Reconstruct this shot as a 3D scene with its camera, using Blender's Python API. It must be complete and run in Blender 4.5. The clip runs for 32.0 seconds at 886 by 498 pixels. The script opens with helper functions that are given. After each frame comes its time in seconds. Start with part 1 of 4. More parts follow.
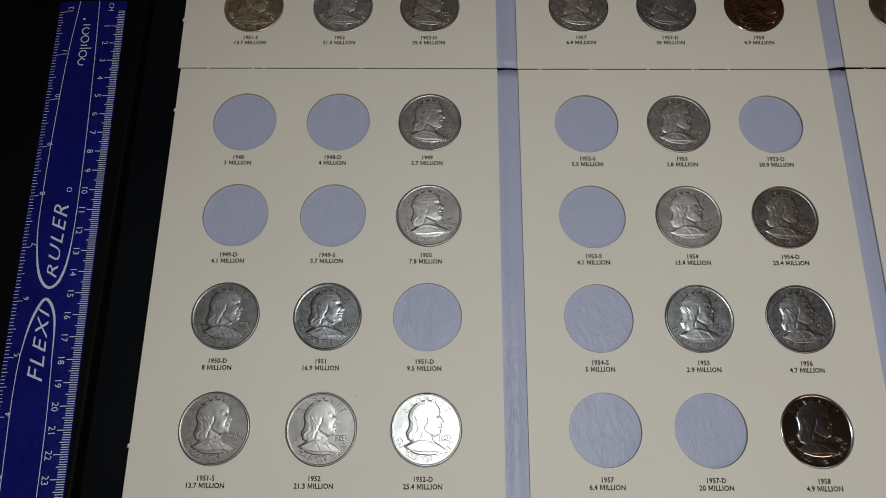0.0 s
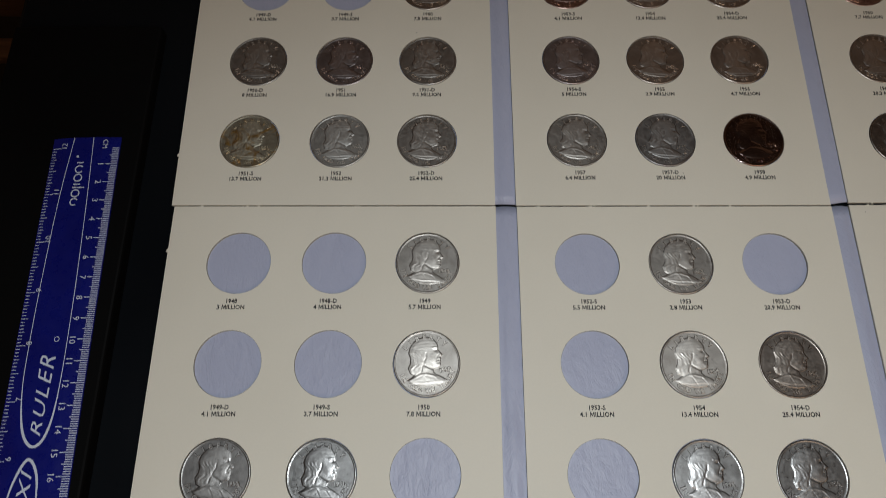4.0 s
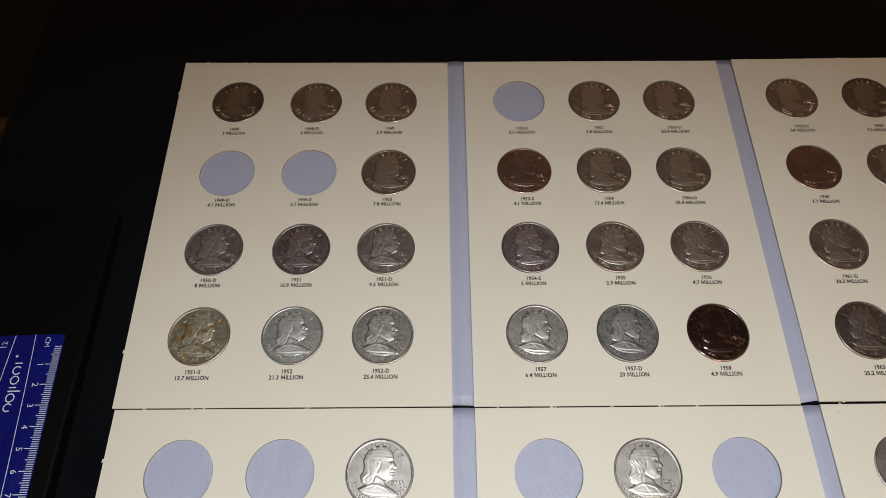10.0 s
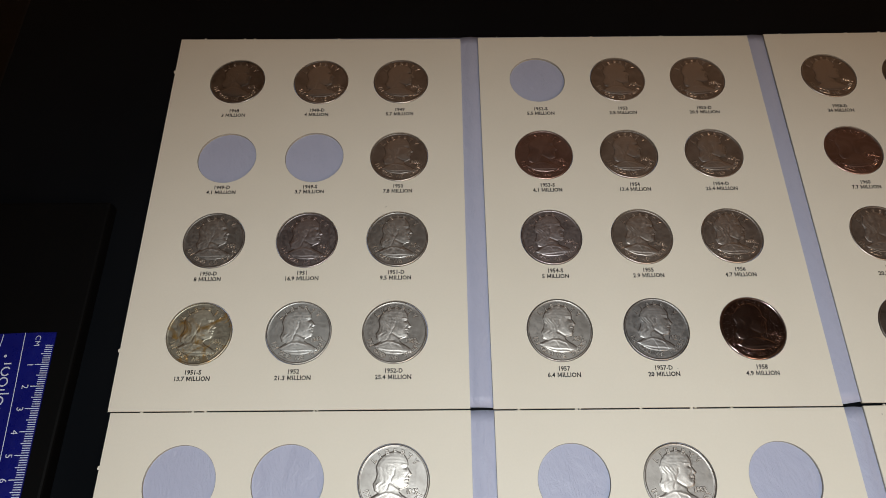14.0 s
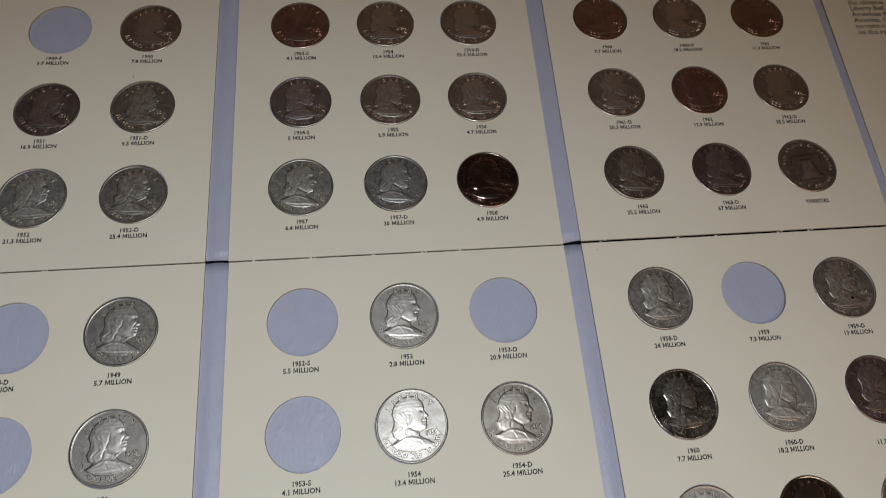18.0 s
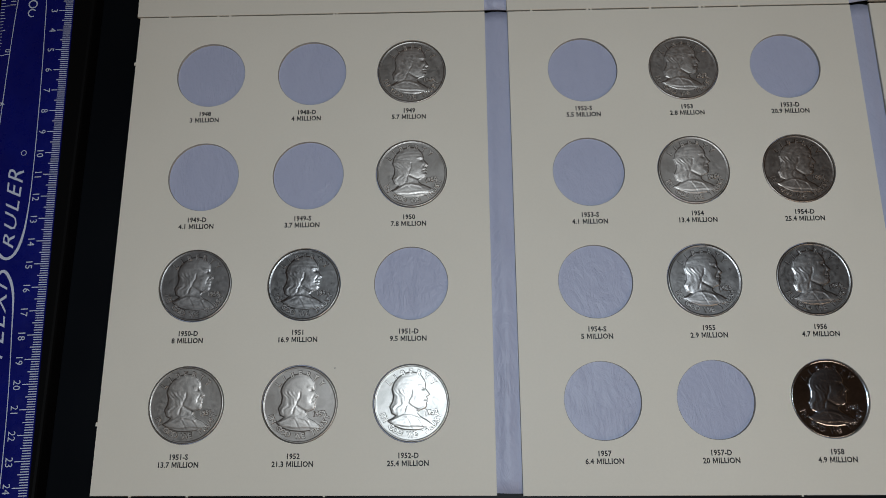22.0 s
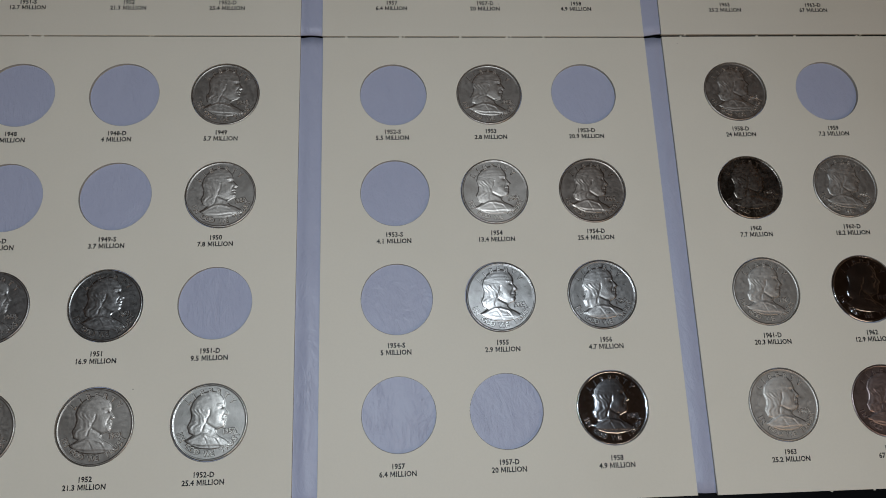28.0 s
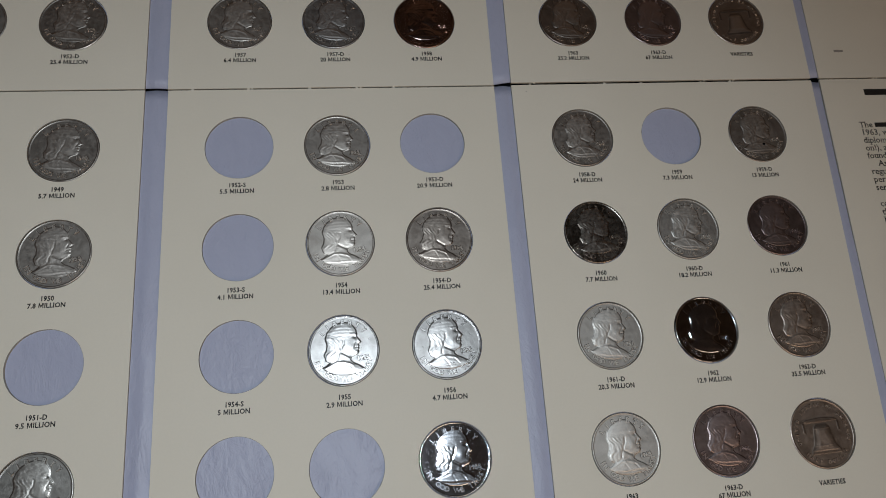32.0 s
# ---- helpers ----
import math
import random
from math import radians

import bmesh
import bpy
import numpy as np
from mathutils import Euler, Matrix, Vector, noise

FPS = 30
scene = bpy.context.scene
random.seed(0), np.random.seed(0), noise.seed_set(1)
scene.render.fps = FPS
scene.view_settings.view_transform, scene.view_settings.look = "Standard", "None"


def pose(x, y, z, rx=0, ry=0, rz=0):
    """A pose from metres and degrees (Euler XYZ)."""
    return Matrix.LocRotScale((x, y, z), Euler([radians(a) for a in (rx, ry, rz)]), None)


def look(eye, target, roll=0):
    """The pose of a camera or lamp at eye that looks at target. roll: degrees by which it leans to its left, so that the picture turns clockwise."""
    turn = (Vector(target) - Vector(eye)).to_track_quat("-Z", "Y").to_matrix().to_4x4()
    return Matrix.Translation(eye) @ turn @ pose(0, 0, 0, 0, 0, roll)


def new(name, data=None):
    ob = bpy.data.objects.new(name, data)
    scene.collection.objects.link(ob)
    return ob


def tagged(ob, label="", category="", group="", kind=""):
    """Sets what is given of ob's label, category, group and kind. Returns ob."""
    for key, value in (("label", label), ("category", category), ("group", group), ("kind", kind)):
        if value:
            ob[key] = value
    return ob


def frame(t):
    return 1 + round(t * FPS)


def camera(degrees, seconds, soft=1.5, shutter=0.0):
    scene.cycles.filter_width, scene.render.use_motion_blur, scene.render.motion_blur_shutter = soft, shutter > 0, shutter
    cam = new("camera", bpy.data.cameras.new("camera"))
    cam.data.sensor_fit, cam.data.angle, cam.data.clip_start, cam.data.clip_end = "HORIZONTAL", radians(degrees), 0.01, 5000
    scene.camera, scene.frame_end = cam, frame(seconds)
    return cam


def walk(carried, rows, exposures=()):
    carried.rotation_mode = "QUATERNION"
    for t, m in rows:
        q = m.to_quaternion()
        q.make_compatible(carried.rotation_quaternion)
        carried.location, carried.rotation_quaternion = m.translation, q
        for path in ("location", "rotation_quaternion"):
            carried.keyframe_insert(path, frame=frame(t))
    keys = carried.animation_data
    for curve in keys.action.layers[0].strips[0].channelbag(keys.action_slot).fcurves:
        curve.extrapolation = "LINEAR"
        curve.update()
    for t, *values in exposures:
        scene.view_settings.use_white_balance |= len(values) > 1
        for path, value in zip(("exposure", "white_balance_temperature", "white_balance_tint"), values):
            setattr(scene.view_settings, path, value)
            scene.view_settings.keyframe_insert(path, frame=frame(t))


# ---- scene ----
cam = camera(68.1, 32.0, soft=0.8, shutter=0.22)
PATH = [
    (0, (0.00648, 0.01060, 0.29468), (0.00260, 0.15216, -0.18485), -1.31),
    (0.5, (0.01039, 0.01024, 0.29750), (0.01420, 0.15102, -0.18225), 1.48),
    (1, (0.01837, 0.01219, 0.30219), (0.01449, 0.15869, -0.17585), -1.74),
    (1.5, (0.01868, 0.01079, 0.30029), (0.00956, 0.15220, -0.17921), -4.01),
    (2, (0.01481, 0.01453, 0.30152), (0.00103, 0.15786, -0.17730), -5.64),
    (2.5, (0.01202, 0.02144, 0.30200), (0.00067, 0.16742, -0.17608), -4.35),
    (3, (0.01077, 0.03113, 0.30130), (0.00227, 0.18420, -0.17461), -3.35),
    (3.5, (0.00962, 0.04478, 0.29979), (0.00331, 0.19674, -0.17652), -2.59),
    (4, (0.00683, 0.06260, 0.30325), (0.00368, 0.23018, -0.16782), -1.09),
    (4.5, (0.00459, 0.08368, 0.31048), (-0.00477, 0.27253, -0.15239), -3.36),
    (6.5, (0.01615, 0.10518, 0.31496), (0.01601, 0.32732, -0.13298), -0.53),
    (7, (0.01889, 0.10376, 0.31733), (0.01697, 0.33475, -0.12611), -0.63),
    (7.5, (0.01852, 0.11060, 0.31442), (0.01939, 0.33230, -0.13374), -0.43),
    (8, (0.01810, 0.11559, 0.31415), (0.01569, 0.34412, -0.13057), -0.68),
    (8.5, (0.01861, 0.11427, 0.31800), (0.01956, 0.34887, -0.12355), -0.03),
    (9, (0.02324, 0.11129, 0.31841), (0.01584, 0.35139, -0.12011), -2.10),
    (9.5, (0.02676, 0.10620, 0.31772), (0.01911, 0.34414, -0.12196), -2.12),
    (10, (0.02539, 0.11613, 0.31432), (0.02805, 0.34625, -0.12957), 0.22),
    (10.5, (0.02251, 0.11759, 0.30957), (0.01900, 0.34539, -0.13551), -1.25),
    (11, (0.02034, 0.11794, 0.30533), (0.02126, 0.34102, -0.14215), 0.24),
    (11.5, (0.01909, 0.12212, 0.30224), (0.01749, 0.34514, -0.14526), -0.54),
    (12, (0.01591, 0.13142, 0.29600), (0.01452, 0.34256, -0.15722), -0.62),
    (12.5, (0.01598, 0.13287, 0.29429), (0.01100, 0.34551, -0.15821), -1.13),
    (13, (0.01848, 0.13155, 0.29416), (0.01014, 0.34723, -0.15685), -2.07),
    (13.5, (0.01725, 0.13103, 0.29611), (0.01315, 0.34629, -0.15516), -1.08),
    (15.5, (0.05654, 0.13520, 0.29864), (0.07276, 0.36916, -0.14295), 1.51),
    (16, (0.08598, 0.13200, 0.30585), (0.11287, 0.38640, -0.12375), 4.16),
    (16.5, (0.11564, 0.11373, 0.30451), (0.16802, 0.35480, -0.13039), 8.40),
    (17, (0.12887, 0.10068, 0.29621), (0.18394, 0.32351, -0.14799), 8.54),
    (17.5, (0.12146, 0.08975, 0.29095), (0.17775, 0.28796, -0.16462), 10.59),
    (18, (0.11002, 0.07678, 0.28632), (0.15947, 0.26566, -0.17399), 10.63),
    (18.5, (0.11266, 0.05677, 0.28087), (0.15262, 0.22037, -0.18992), 9.18),
    (19, (0.11137, 0.04125, 0.26870), (0.15151, 0.19146, -0.20651), 10.43),
    (19.5, (0.10120, 0.03341, 0.26459), (0.13407, 0.15467, -0.21936), 11.43),
    (20, (0.08670, 0.02261, 0.26257), (0.12617, 0.13958, -0.22196), 15.96),
    (20.5, (0.07692, 0.01654, 0.26067), (0.11574, 0.15832, -0.21723), 12.60),
    (21, (0.04156, 0.01177, 0.26472), (0.06206, 0.10458, -0.22616), 11.21),
    (21.5, (0.02016, 0.01876, 0.27122), (0.01700, 0.12702, -0.21691), -2.36),
    (22, (0.01632, 0.01763, 0.27356), (0.00654, 0.12879, -0.21383), -5.69),
    (22.5, (0.01834, 0.01905, 0.27368), (0.01022, 0.13591, -0.21240), -4.86),
    (23, (0.01811, 0.01825, 0.27073), (0.01175, 0.13255, -0.21599), -4.10),
    (23.5, (0.01598, 0.01795, 0.27237), (0.01196, 0.13304, -0.21419), -2.10),
    (24, (0.01781, 0.01685, 0.27186), (0.01520, 0.13316, -0.21442), -1.54),
    (24.5, (0.01937, 0.01817, 0.27103), (0.01607, 0.13217, -0.21579), -2.10),
    (26.5, (0.02850, 0.01441, 0.27984), (0.02977, 0.13741, -0.20480), -0.19),
    (27, (0.04603, 0.01118, 0.28203), (0.05802, 0.14486, -0.19961), 4.03),
    (27.5, (0.06582, 0.01596, 0.28336), (0.09009, 0.13911, -0.20063), 9.50),
    (28, (0.07749, 0.01684, 0.28312), (0.10895, 0.13729, -0.20113), 13.08),
    (28.5, (0.08198, 0.02101, 0.28037), (0.11737, 0.13382, -0.20545), 15.47),
    (29, (0.08321, 0.02403, 0.27736), (0.12855, 0.13618, -0.20778), 19.60),
    (29.5, (0.09248, 0.02046, 0.28088), (0.14166, 0.13749, -0.20274), 20.51),
    (30, (0.11090, 0.02154, 0.28350), (0.15558, 0.13197, -0.20210), 19.14),
    (30.5, (0.12526, 0.02114, 0.28472), (0.17243, 0.14559, -0.19724), 18.02),
    (31, (0.13452, 0.01980, 0.28930), (0.18265, 0.14660, -0.19196), 17.61),
    (31.5, (0.13360, 0.02448, 0.29018), (0.18935, 0.14923, -0.19079), 20.92),
    (32, (0.13223, 0.02763, 0.29034), (0.19015, 0.16187, -0.18781), 20.03),
]
EXPOSURES = [(0, -0.95, 6550, 10), (1, -1.03, 6550, 10), (3, -1.01, 6500, 10), (4, -0.82, 6600, 10), (7, -0.19, 6680, 10), (9, -0.03, 6680, 10), (11, 0.0, 6680, 10), (12, 0.06, 6680, 10), (13, -0.07, 6680, 10), (16, -0.03, 6620, 10), (17, -0.07, 6480, 10), (18, -0.66, 6530, 10), (19, -0.92, 6500, 10), (20, -1.05, 6350, 10), (23, -1.08, 6200, 10), (26.5, -1.13, 6200, 10), (29, -1.03, 6300, 10), (32, -1.09, 6350, 10)]
walk(cam, [(t, look(eye, target, roll)) for t, eye, target, roll in PATH], EXPOSURES)

# ---------------------------------------------------------------- light
def lamp(name, kind, energy, colour, m, **extra):
    data = bpy.data.lights.new(name, kind)
    data.energy, data.color = energy, colour
    ob = new(name, data)
    ob.matrix_world = m
    return ob, data


# a still spot added high up in place of the phone's moving light, and the weak warm lamp of the dark room
TORCH = (0.085, 0.010, 0.75)
torch, torch_data = lamp("fixed_phone_light", "SPOT", 18.9, (0.905, 1.0, 1.05), look(TORCH, (0.060, -0.090, 0)))
torch_data.spot_size, torch_data.spot_blend, torch_data.shadow_soft_size = radians(88.0), 1.0, 0.012
room_lamp, room_data = lamp("room_lamp", "AREA", 21.0, (1.0, 0.72, 0.50), look((0.9, -1.1, 1.5), (0.3, 1.45, 0.7)))
room_data.shape, room_data.size = "DISK", 1.5
world = bpy.data.worlds.new("dark_room")
scene.world = world
world.use_nodes = True
world.node_tree.nodes["Background"].inputs[0].default_value = (0.02, 0.015, 0.012, 1)
world.node_tree.nodes["Background"].inputs[1].default_value = 0.2


# ---------------------------------------------------------------- materials
class Mat:
    """A small node material builder round one Principled shader."""

    def __init__(self, name, colour=(0.5, 0.5, 0.5), rough=0.5, metal=0.0, **more):
        self.m = bpy.data.materials.new(name)
        self.m.use_nodes = True
        self.t = self.m.node_tree
        self.b = self.t.nodes["Principled BSDF"]
        self.set("Base Color", (*colour, 1))
        self.set("Roughness", rough)
        self.set("Metallic", metal)
        for k, v in more.items():
            self.set(k.replace("_", " "), v)

    def set(self, slot, value):
        self.b.inputs[slot].default_value = value

    def node(self, kind, **values):
        n = self.t.nodes.new(kind)
        for k, v in values.items():
            n.inputs[k.replace("_", " ")].default_value = v
        return n

    def link(self, a, b):
        self.t.links.new(a, b)

    def coords(self, scale=(1, 1, 1), turn=0.0, per_object=False):
        tc = self.node("ShaderNodeTexCoord")
        mp = self.node("ShaderNodeMapping")
        mp.vector_type = "TEXTURE"
        mp.inputs["Scale"].default_value = tuple(1 / c for c in scale)
        mp.inputs["Rotation"].default_value = (0, 0, turn)
        self.link(tc.outputs["Object"], mp.inputs["Vector"])
        if per_object:
            info = self.node("ShaderNodeObjectInfo")
            mul = self.node("ShaderNodeMath")
            mul.operation = "MULTIPLY"
            mul.inputs[1].default_value = 37.0
            self.link(info.outputs["Random"], mul.inputs[0])
            self.link(mul.outputs[0], mp.inputs["Location"])
        return mp.outputs["Vector"]

    def noise(self, vec, scale, detail=3.0, rough=0.5, warp=0.0):
        n = self.node("ShaderNodeTexNoise", Scale=scale, Detail=detail, Roughness=rough, Distortion=warp)
        self.link(vec, n.inputs["Vector"])
        return n.outputs["Fac"]

    def ramp(self, fac, stops):
        r = self.node("ShaderNodeValToRGB")
        el = r.color_ramp.elements
        while len(el) < len(stops):
            el.new(0.5)
        for e, (p, c) in zip(el, stops):
            e.position = p
            e.color = (*c, 1) if len(c) == 3 else c
        self.link(fac, r.inputs[0])
        return r.outputs[0]

    def range(self, fac, lo, hi, a, b):
        n = self.node("ShaderNodeMapRange")
        for i, v in zip((1, 2, 3, 4), (lo, hi, a, b)):
            n.inputs[i].default_value = v
        self.link(fac, n.inputs[0])
        return n.outputs[0]

    def mix(self, fac, a, b, mode="MIX"):
        n = self.node("ShaderNodeMixRGB")
        n.blend_type = mode
        for slot, v in ((0, fac), (1, a), (2, b)):
            if isinstance(v, (int, float)):
                n.inputs[slot].default_value = v
            elif isinstance(v, tuple):
                n.inputs[slot].default_value = (*v, 1)
            else:
                self.link(v, n.inputs[slot])
        return n.outputs[0]

    def bump(self, height, strength, distance, under=None):
        n = self.node("ShaderNodeBump", Strength=strength, Distance=distance)
        self.link(height, n.inputs["Height"])
        if under is not None:
            self.link(under, n.inputs["Normal"])
        return n.outputs["Normal"]

    def to(self, slot, out):
        self.link(out, self.b.inputs[slot])
        return self


def card_material():
    m = Mat("cream_card", (0.80, 0.76, 0.66), 0.5)
    v = m.coords()
    fibre = m.noise(v, 900, 4, 0.6)
    cloud = m.noise(v, 14, 3, 0.55)
    col = m.ramp(cloud, [(0.3, (0.775, 0.74, 0.645)), (0.7, (0.81, 0.775, 0.68))])
    col = m.mix(m.range(fibre, 0.3, 0.7, 0.0, 0.16), col, (0.70, 0.665, 0.57))
    m.to("Base Color", col)
    m.to("Roughness", m.range(cloud, 0.3, 0.7, 0.46, 0.58))
    m.to("Normal", m.bump(fibre, 0.12, 0.0001))
    m.set("Specular IOR Level", 0.25)
    return m.m


def blue_paper_material():
    m = Mat("wrinkled_blue_paper", (0.40, 0.43, 0.66), 0.42)

    def creases(vec, scale, warp):
        """Thin sharp ridges where a noise crosses its middle."""
        f = m.noise(vec, scale, 3, 0.55, warp)
        sub = m.node("ShaderNodeMath")
        sub.operation = "SUBTRACT"
        m.link(m.range(f, 0.44, 0.5, 0.0, 1.0), sub.inputs[0])
        m.link(m.range(f, 0.5, 0.56, 0.0, 1.0), sub.inputs[1])
        return sub.outputs[0]

    a = creases(m.coords((1, 0.13, 1), 0.08), 330, 0.9)
    b = creases(m.coords((1, 0.20, 1), -0.62), 380, 0.8)
    where = m.noise(m.coords(), 38, 2)
    ridge = m.mix(m.range(where, 0.46, 0.58, 0, 1), a, b)
    ridge = m.mix(m.range(m.noise(m.coords(), 62, 2), 0.46, 0.62, 0.0, 1.0), (0, 0, 0), ridge)
    pebble = m.noise(m.coords((1, 0.6, 1), 0.3), 620, 3, 0.55)
    soft = m.noise(m.coords((1, 0.5, 1), 0.2), 150, 4, 0.62, 0.6)
    # ridges are paler: the highlights on the creases are put into the colour
    col = m.mix(m.range(ridge, 0.4, 1.0, 0, 0.22), (0.45, 0.48, 0.635), (0.53, 0.56, 0.71))
    col = m.mix(m.range(pebble, 0.55, 0.75, 0, 0.25), col, (0.37, 0.40, 0.55))
    col = m.mix(m.range(soft, 0.35, 0.65, 0, 0.22), col, (0.39, 0.42, 0.58))
    m.to("Base Color", col)
    m.to("Normal", m.bump(ridge, 0.45, 0.00020, m.bump(soft, 0.6, 0.0011, m.bump(pebble, 0.6, 0.00025))))
    m.set("Specular IOR Level", 0.4)
    return m.m


def silver_material(name, light, dark, rough, tone=0.45, spots=None, fine=0.28):
    """Coin silver: light where rubbed, dark where toned, pits, hairlines and bag marks."""
    m = Mat(name, light, rough, 1.0)
    v = m.coords(per_object=True)
    patch = m.noise(v, 130, 4, 0.6, 0.6)
    grain = m.noise(v, 2600, 3, 0.65)
    mid = m.noise(v, 700, 4, 0.7)
    hair = m.noise(m.coords((1, 0.06, 1), 0.7, True), 2600, 2)
    col = m.mix(m.range(patch, 0.5 - tone * 0.35, 0.5 + tone * 0.4, 0.0, 1.0), light, dark)
    col = m.mix(m.range(grain, 0.58, 0.74, 0.0, 0.16), col, tuple(c * 0.30 for c in dark))
    # a low band at the foot of the relief is darker, the raised metal is rubbed clean
    high = m.node("ShaderNodeSeparateXYZ")
    m.link(m.node("ShaderNodeTexCoord").outputs["Object"], high.inputs[0])
    rubbed = m.range(high.outputs[2], 0.00008, 0.00024, 0.0, 0.85)
    col = m.mix(rubbed, col, tuple(min(0.9, c * 1.32) for c in light))
    level = m.range(high.outputs[2], -0.0001, 0.0003, 0.0, 1.0)
    relief_foot = m.ramp(level, [(0.25, (0, 0, 0)), (0.30, (1, 1, 1)), (0.42, (0.8, 0.8, 0.8)), (0.52, (0, 0, 0))])
    col = m.mix(m.mix(0.5, (0, 0, 0), relief_foot), col, tuple(c * 0.22 for c in dark))
    if spots:
        col = m.mix(m.range(m.noise(v, 95, 3, 0.6, 1.5), 0.52, 0.66, 0.0, 0.9), col, spots)
    m.to("Base Color", col)
    m.to("Roughness", m.range(mid, 0.25, 0.75, rough * 0.75, min(1.0, rough * 1.3)))
    m.to("Normal", m.bump(hair, fine * 0.5, 0.00005, m.bump(mid, fine * 0.6, 0.00018, m.bump(grain, fine * 0.6, 0.00006))))
    return m.m


def proof_material(name, light, dark, rough=0.07):
    """A mirror field with frosted raised parts, hazy specks, light toning and a tint of the reflected room."""
    m = Mat(name, light, rough, 1.0)
    v = m.coords(per_object=True)
    patch = m.noise(v, 110, 3, 0.55, 0.8)
    speck = m.noise(v, 1700, 3, 0.6)
    high = m.node("ShaderNodeSeparateXYZ")
    m.link(m.node("ShaderNodeTexCoord").outputs["Object"], high.inputs[0])
    frost = m.range(high.outputs[2], -0.00002, 0.00012, 0.0, 1.0)
    haze = m.range(speck, 0.60, 0.74, rough, rough * 3.5)
    m.to("Base Color", m.mix(m.range(patch, 0.35, 0.65, 0, 1), light, dark))
    matt = max(0.17, 1.1 * rough)
    m.to("Roughness", m.mix(frost, haze, (matt, matt, matt)))
    m.to("Normal", m.bump(m.noise(v, 260, 2), 0.12, 0.0002, m.bump(speck, 0.06, 0.00005)))
    return m.m


def black_material(name, base, rough, tint, relief=0.2, scale=700, coat=0.0):
    m = Mat(name, base, rough)
    v = m.coords()
    n = m.noise(v, scale, 4, 0.6)
    c = m.noise(v, 9, 3)
    m.to("Base Color", m.mix(m.range(c, 0.3, 0.7, 0, 1), base, tint))
    m.to("Roughness", m.range(c, 0.3, 0.7, rough * 0.85, min(1, rough * 1.15)))
    m.to("Normal", m.bump(n, relief, 0.0001))
    m.set("Coat Weight", coat)
    m.set("Specular IOR Level", 0.10)
    return m.m


def ink(name, colour, rough=0.55):
    m = Mat(name, colour, rough)
    n = m.noise(m.coords(), 2500, 2)
    m.to("Base Color", m.mix(m.range(n, 0.45, 0.8, 0, 0.5), colour, tuple(min(1, c + 0.04) for c in colour)))
    return m.m


def ruler_material():
    m = Mat("blue_plastic", (0.004, 0.006, 0.14), 0.28)
    v = m.coords()
    c = m.noise(v, 40, 3)
    m.to("Base Color", m.mix(m.range(c, 0.3, 0.7, 0, 1), (0.004, 0.006, 0.13), (0.006, 0.010, 0.18)))
    m.to("Roughness", m.range(m.noise(v, 300, 3), 0.3, 0.7, 0.24, 0.36))
    m.to("Normal", m.bump(m.noise(v, 60, 2), 0.08, 0.0006))
    return m.m


def wood_material(name, a, b, scale=1.0):
    m = Mat(name, a, 0.45)
    v = m.coords((1.2 * scale, 14 * scale, 14 * scale))
    g = m.noise(v, 6, 6, 0.6, 1.2)
    m.to("Base Color", m.ramp(g, [(0.3, a), (0.7, b)]))
    m.to("Normal", m.bump(g, 0.2, 0.001))
    return m.m


def plaster_material(name, colour):
    m = Mat(name, colour, 0.85)
    v = m.coords()
    m.to("Base Color", m.mix(m.range(m.noise(v, 3, 4), 0.3, 0.7, 0, 1), colour, tuple(c * 0.85 for c in colour)))
    m.to("Normal", m.bump(m.noise(v, 120, 4), 0.2, 0.002))
    return m.m


CARD = card_material()
BLUE = blue_paper_material()
RIM = plaster_material("dark_card_rim", (0.30, 0.29, 0.27))
BOARD = plaster_material("cut_card_edge", (0.50, 0.465, 0.39))
INK = ink("black_ink", (0.012, 0.011, 0.011))
GREY_INK = ink("grey_ink", (0.30, 0.28, 0.25))
WHITE_INK = ink("white_print", (0.62, 0.68, 0.80))
TABLE = black_material("black_table_top", (0.0034, 0.0043, 0.0058), 0.38, (0.0050, 0.0062, 0.0080), 0.15)
FOLDER = black_material("dark_folder_board", (0.008, 0.009, 0.014), 0.55, (0.012, 0.013, 0.020), 0.3)
CASE = black_material("matt_black_cover", (0.0012, 0.0012, 0.0014), 0.7, (0.0018, 0.0018, 0.002), 0.4)
RULER = ruler_material()
WOOD = wood_material("brown_wood", (0.07, 0.032, 0.014), (0.17, 0.082, 0.036))
# near black: the darkness of the unlit floor is put into its colour
FLOOR = wood_material("unlit_floor_boards", (0.006, 0.005, 0.004), (0.010, 0.008, 0.006), 0.3)
WALL = plaster_material("warm_wall_paint", (0.52, 0.41, 0.32))
CEILING = plaster_material("ceiling_paint", (0.16, 0.125, 0.10))
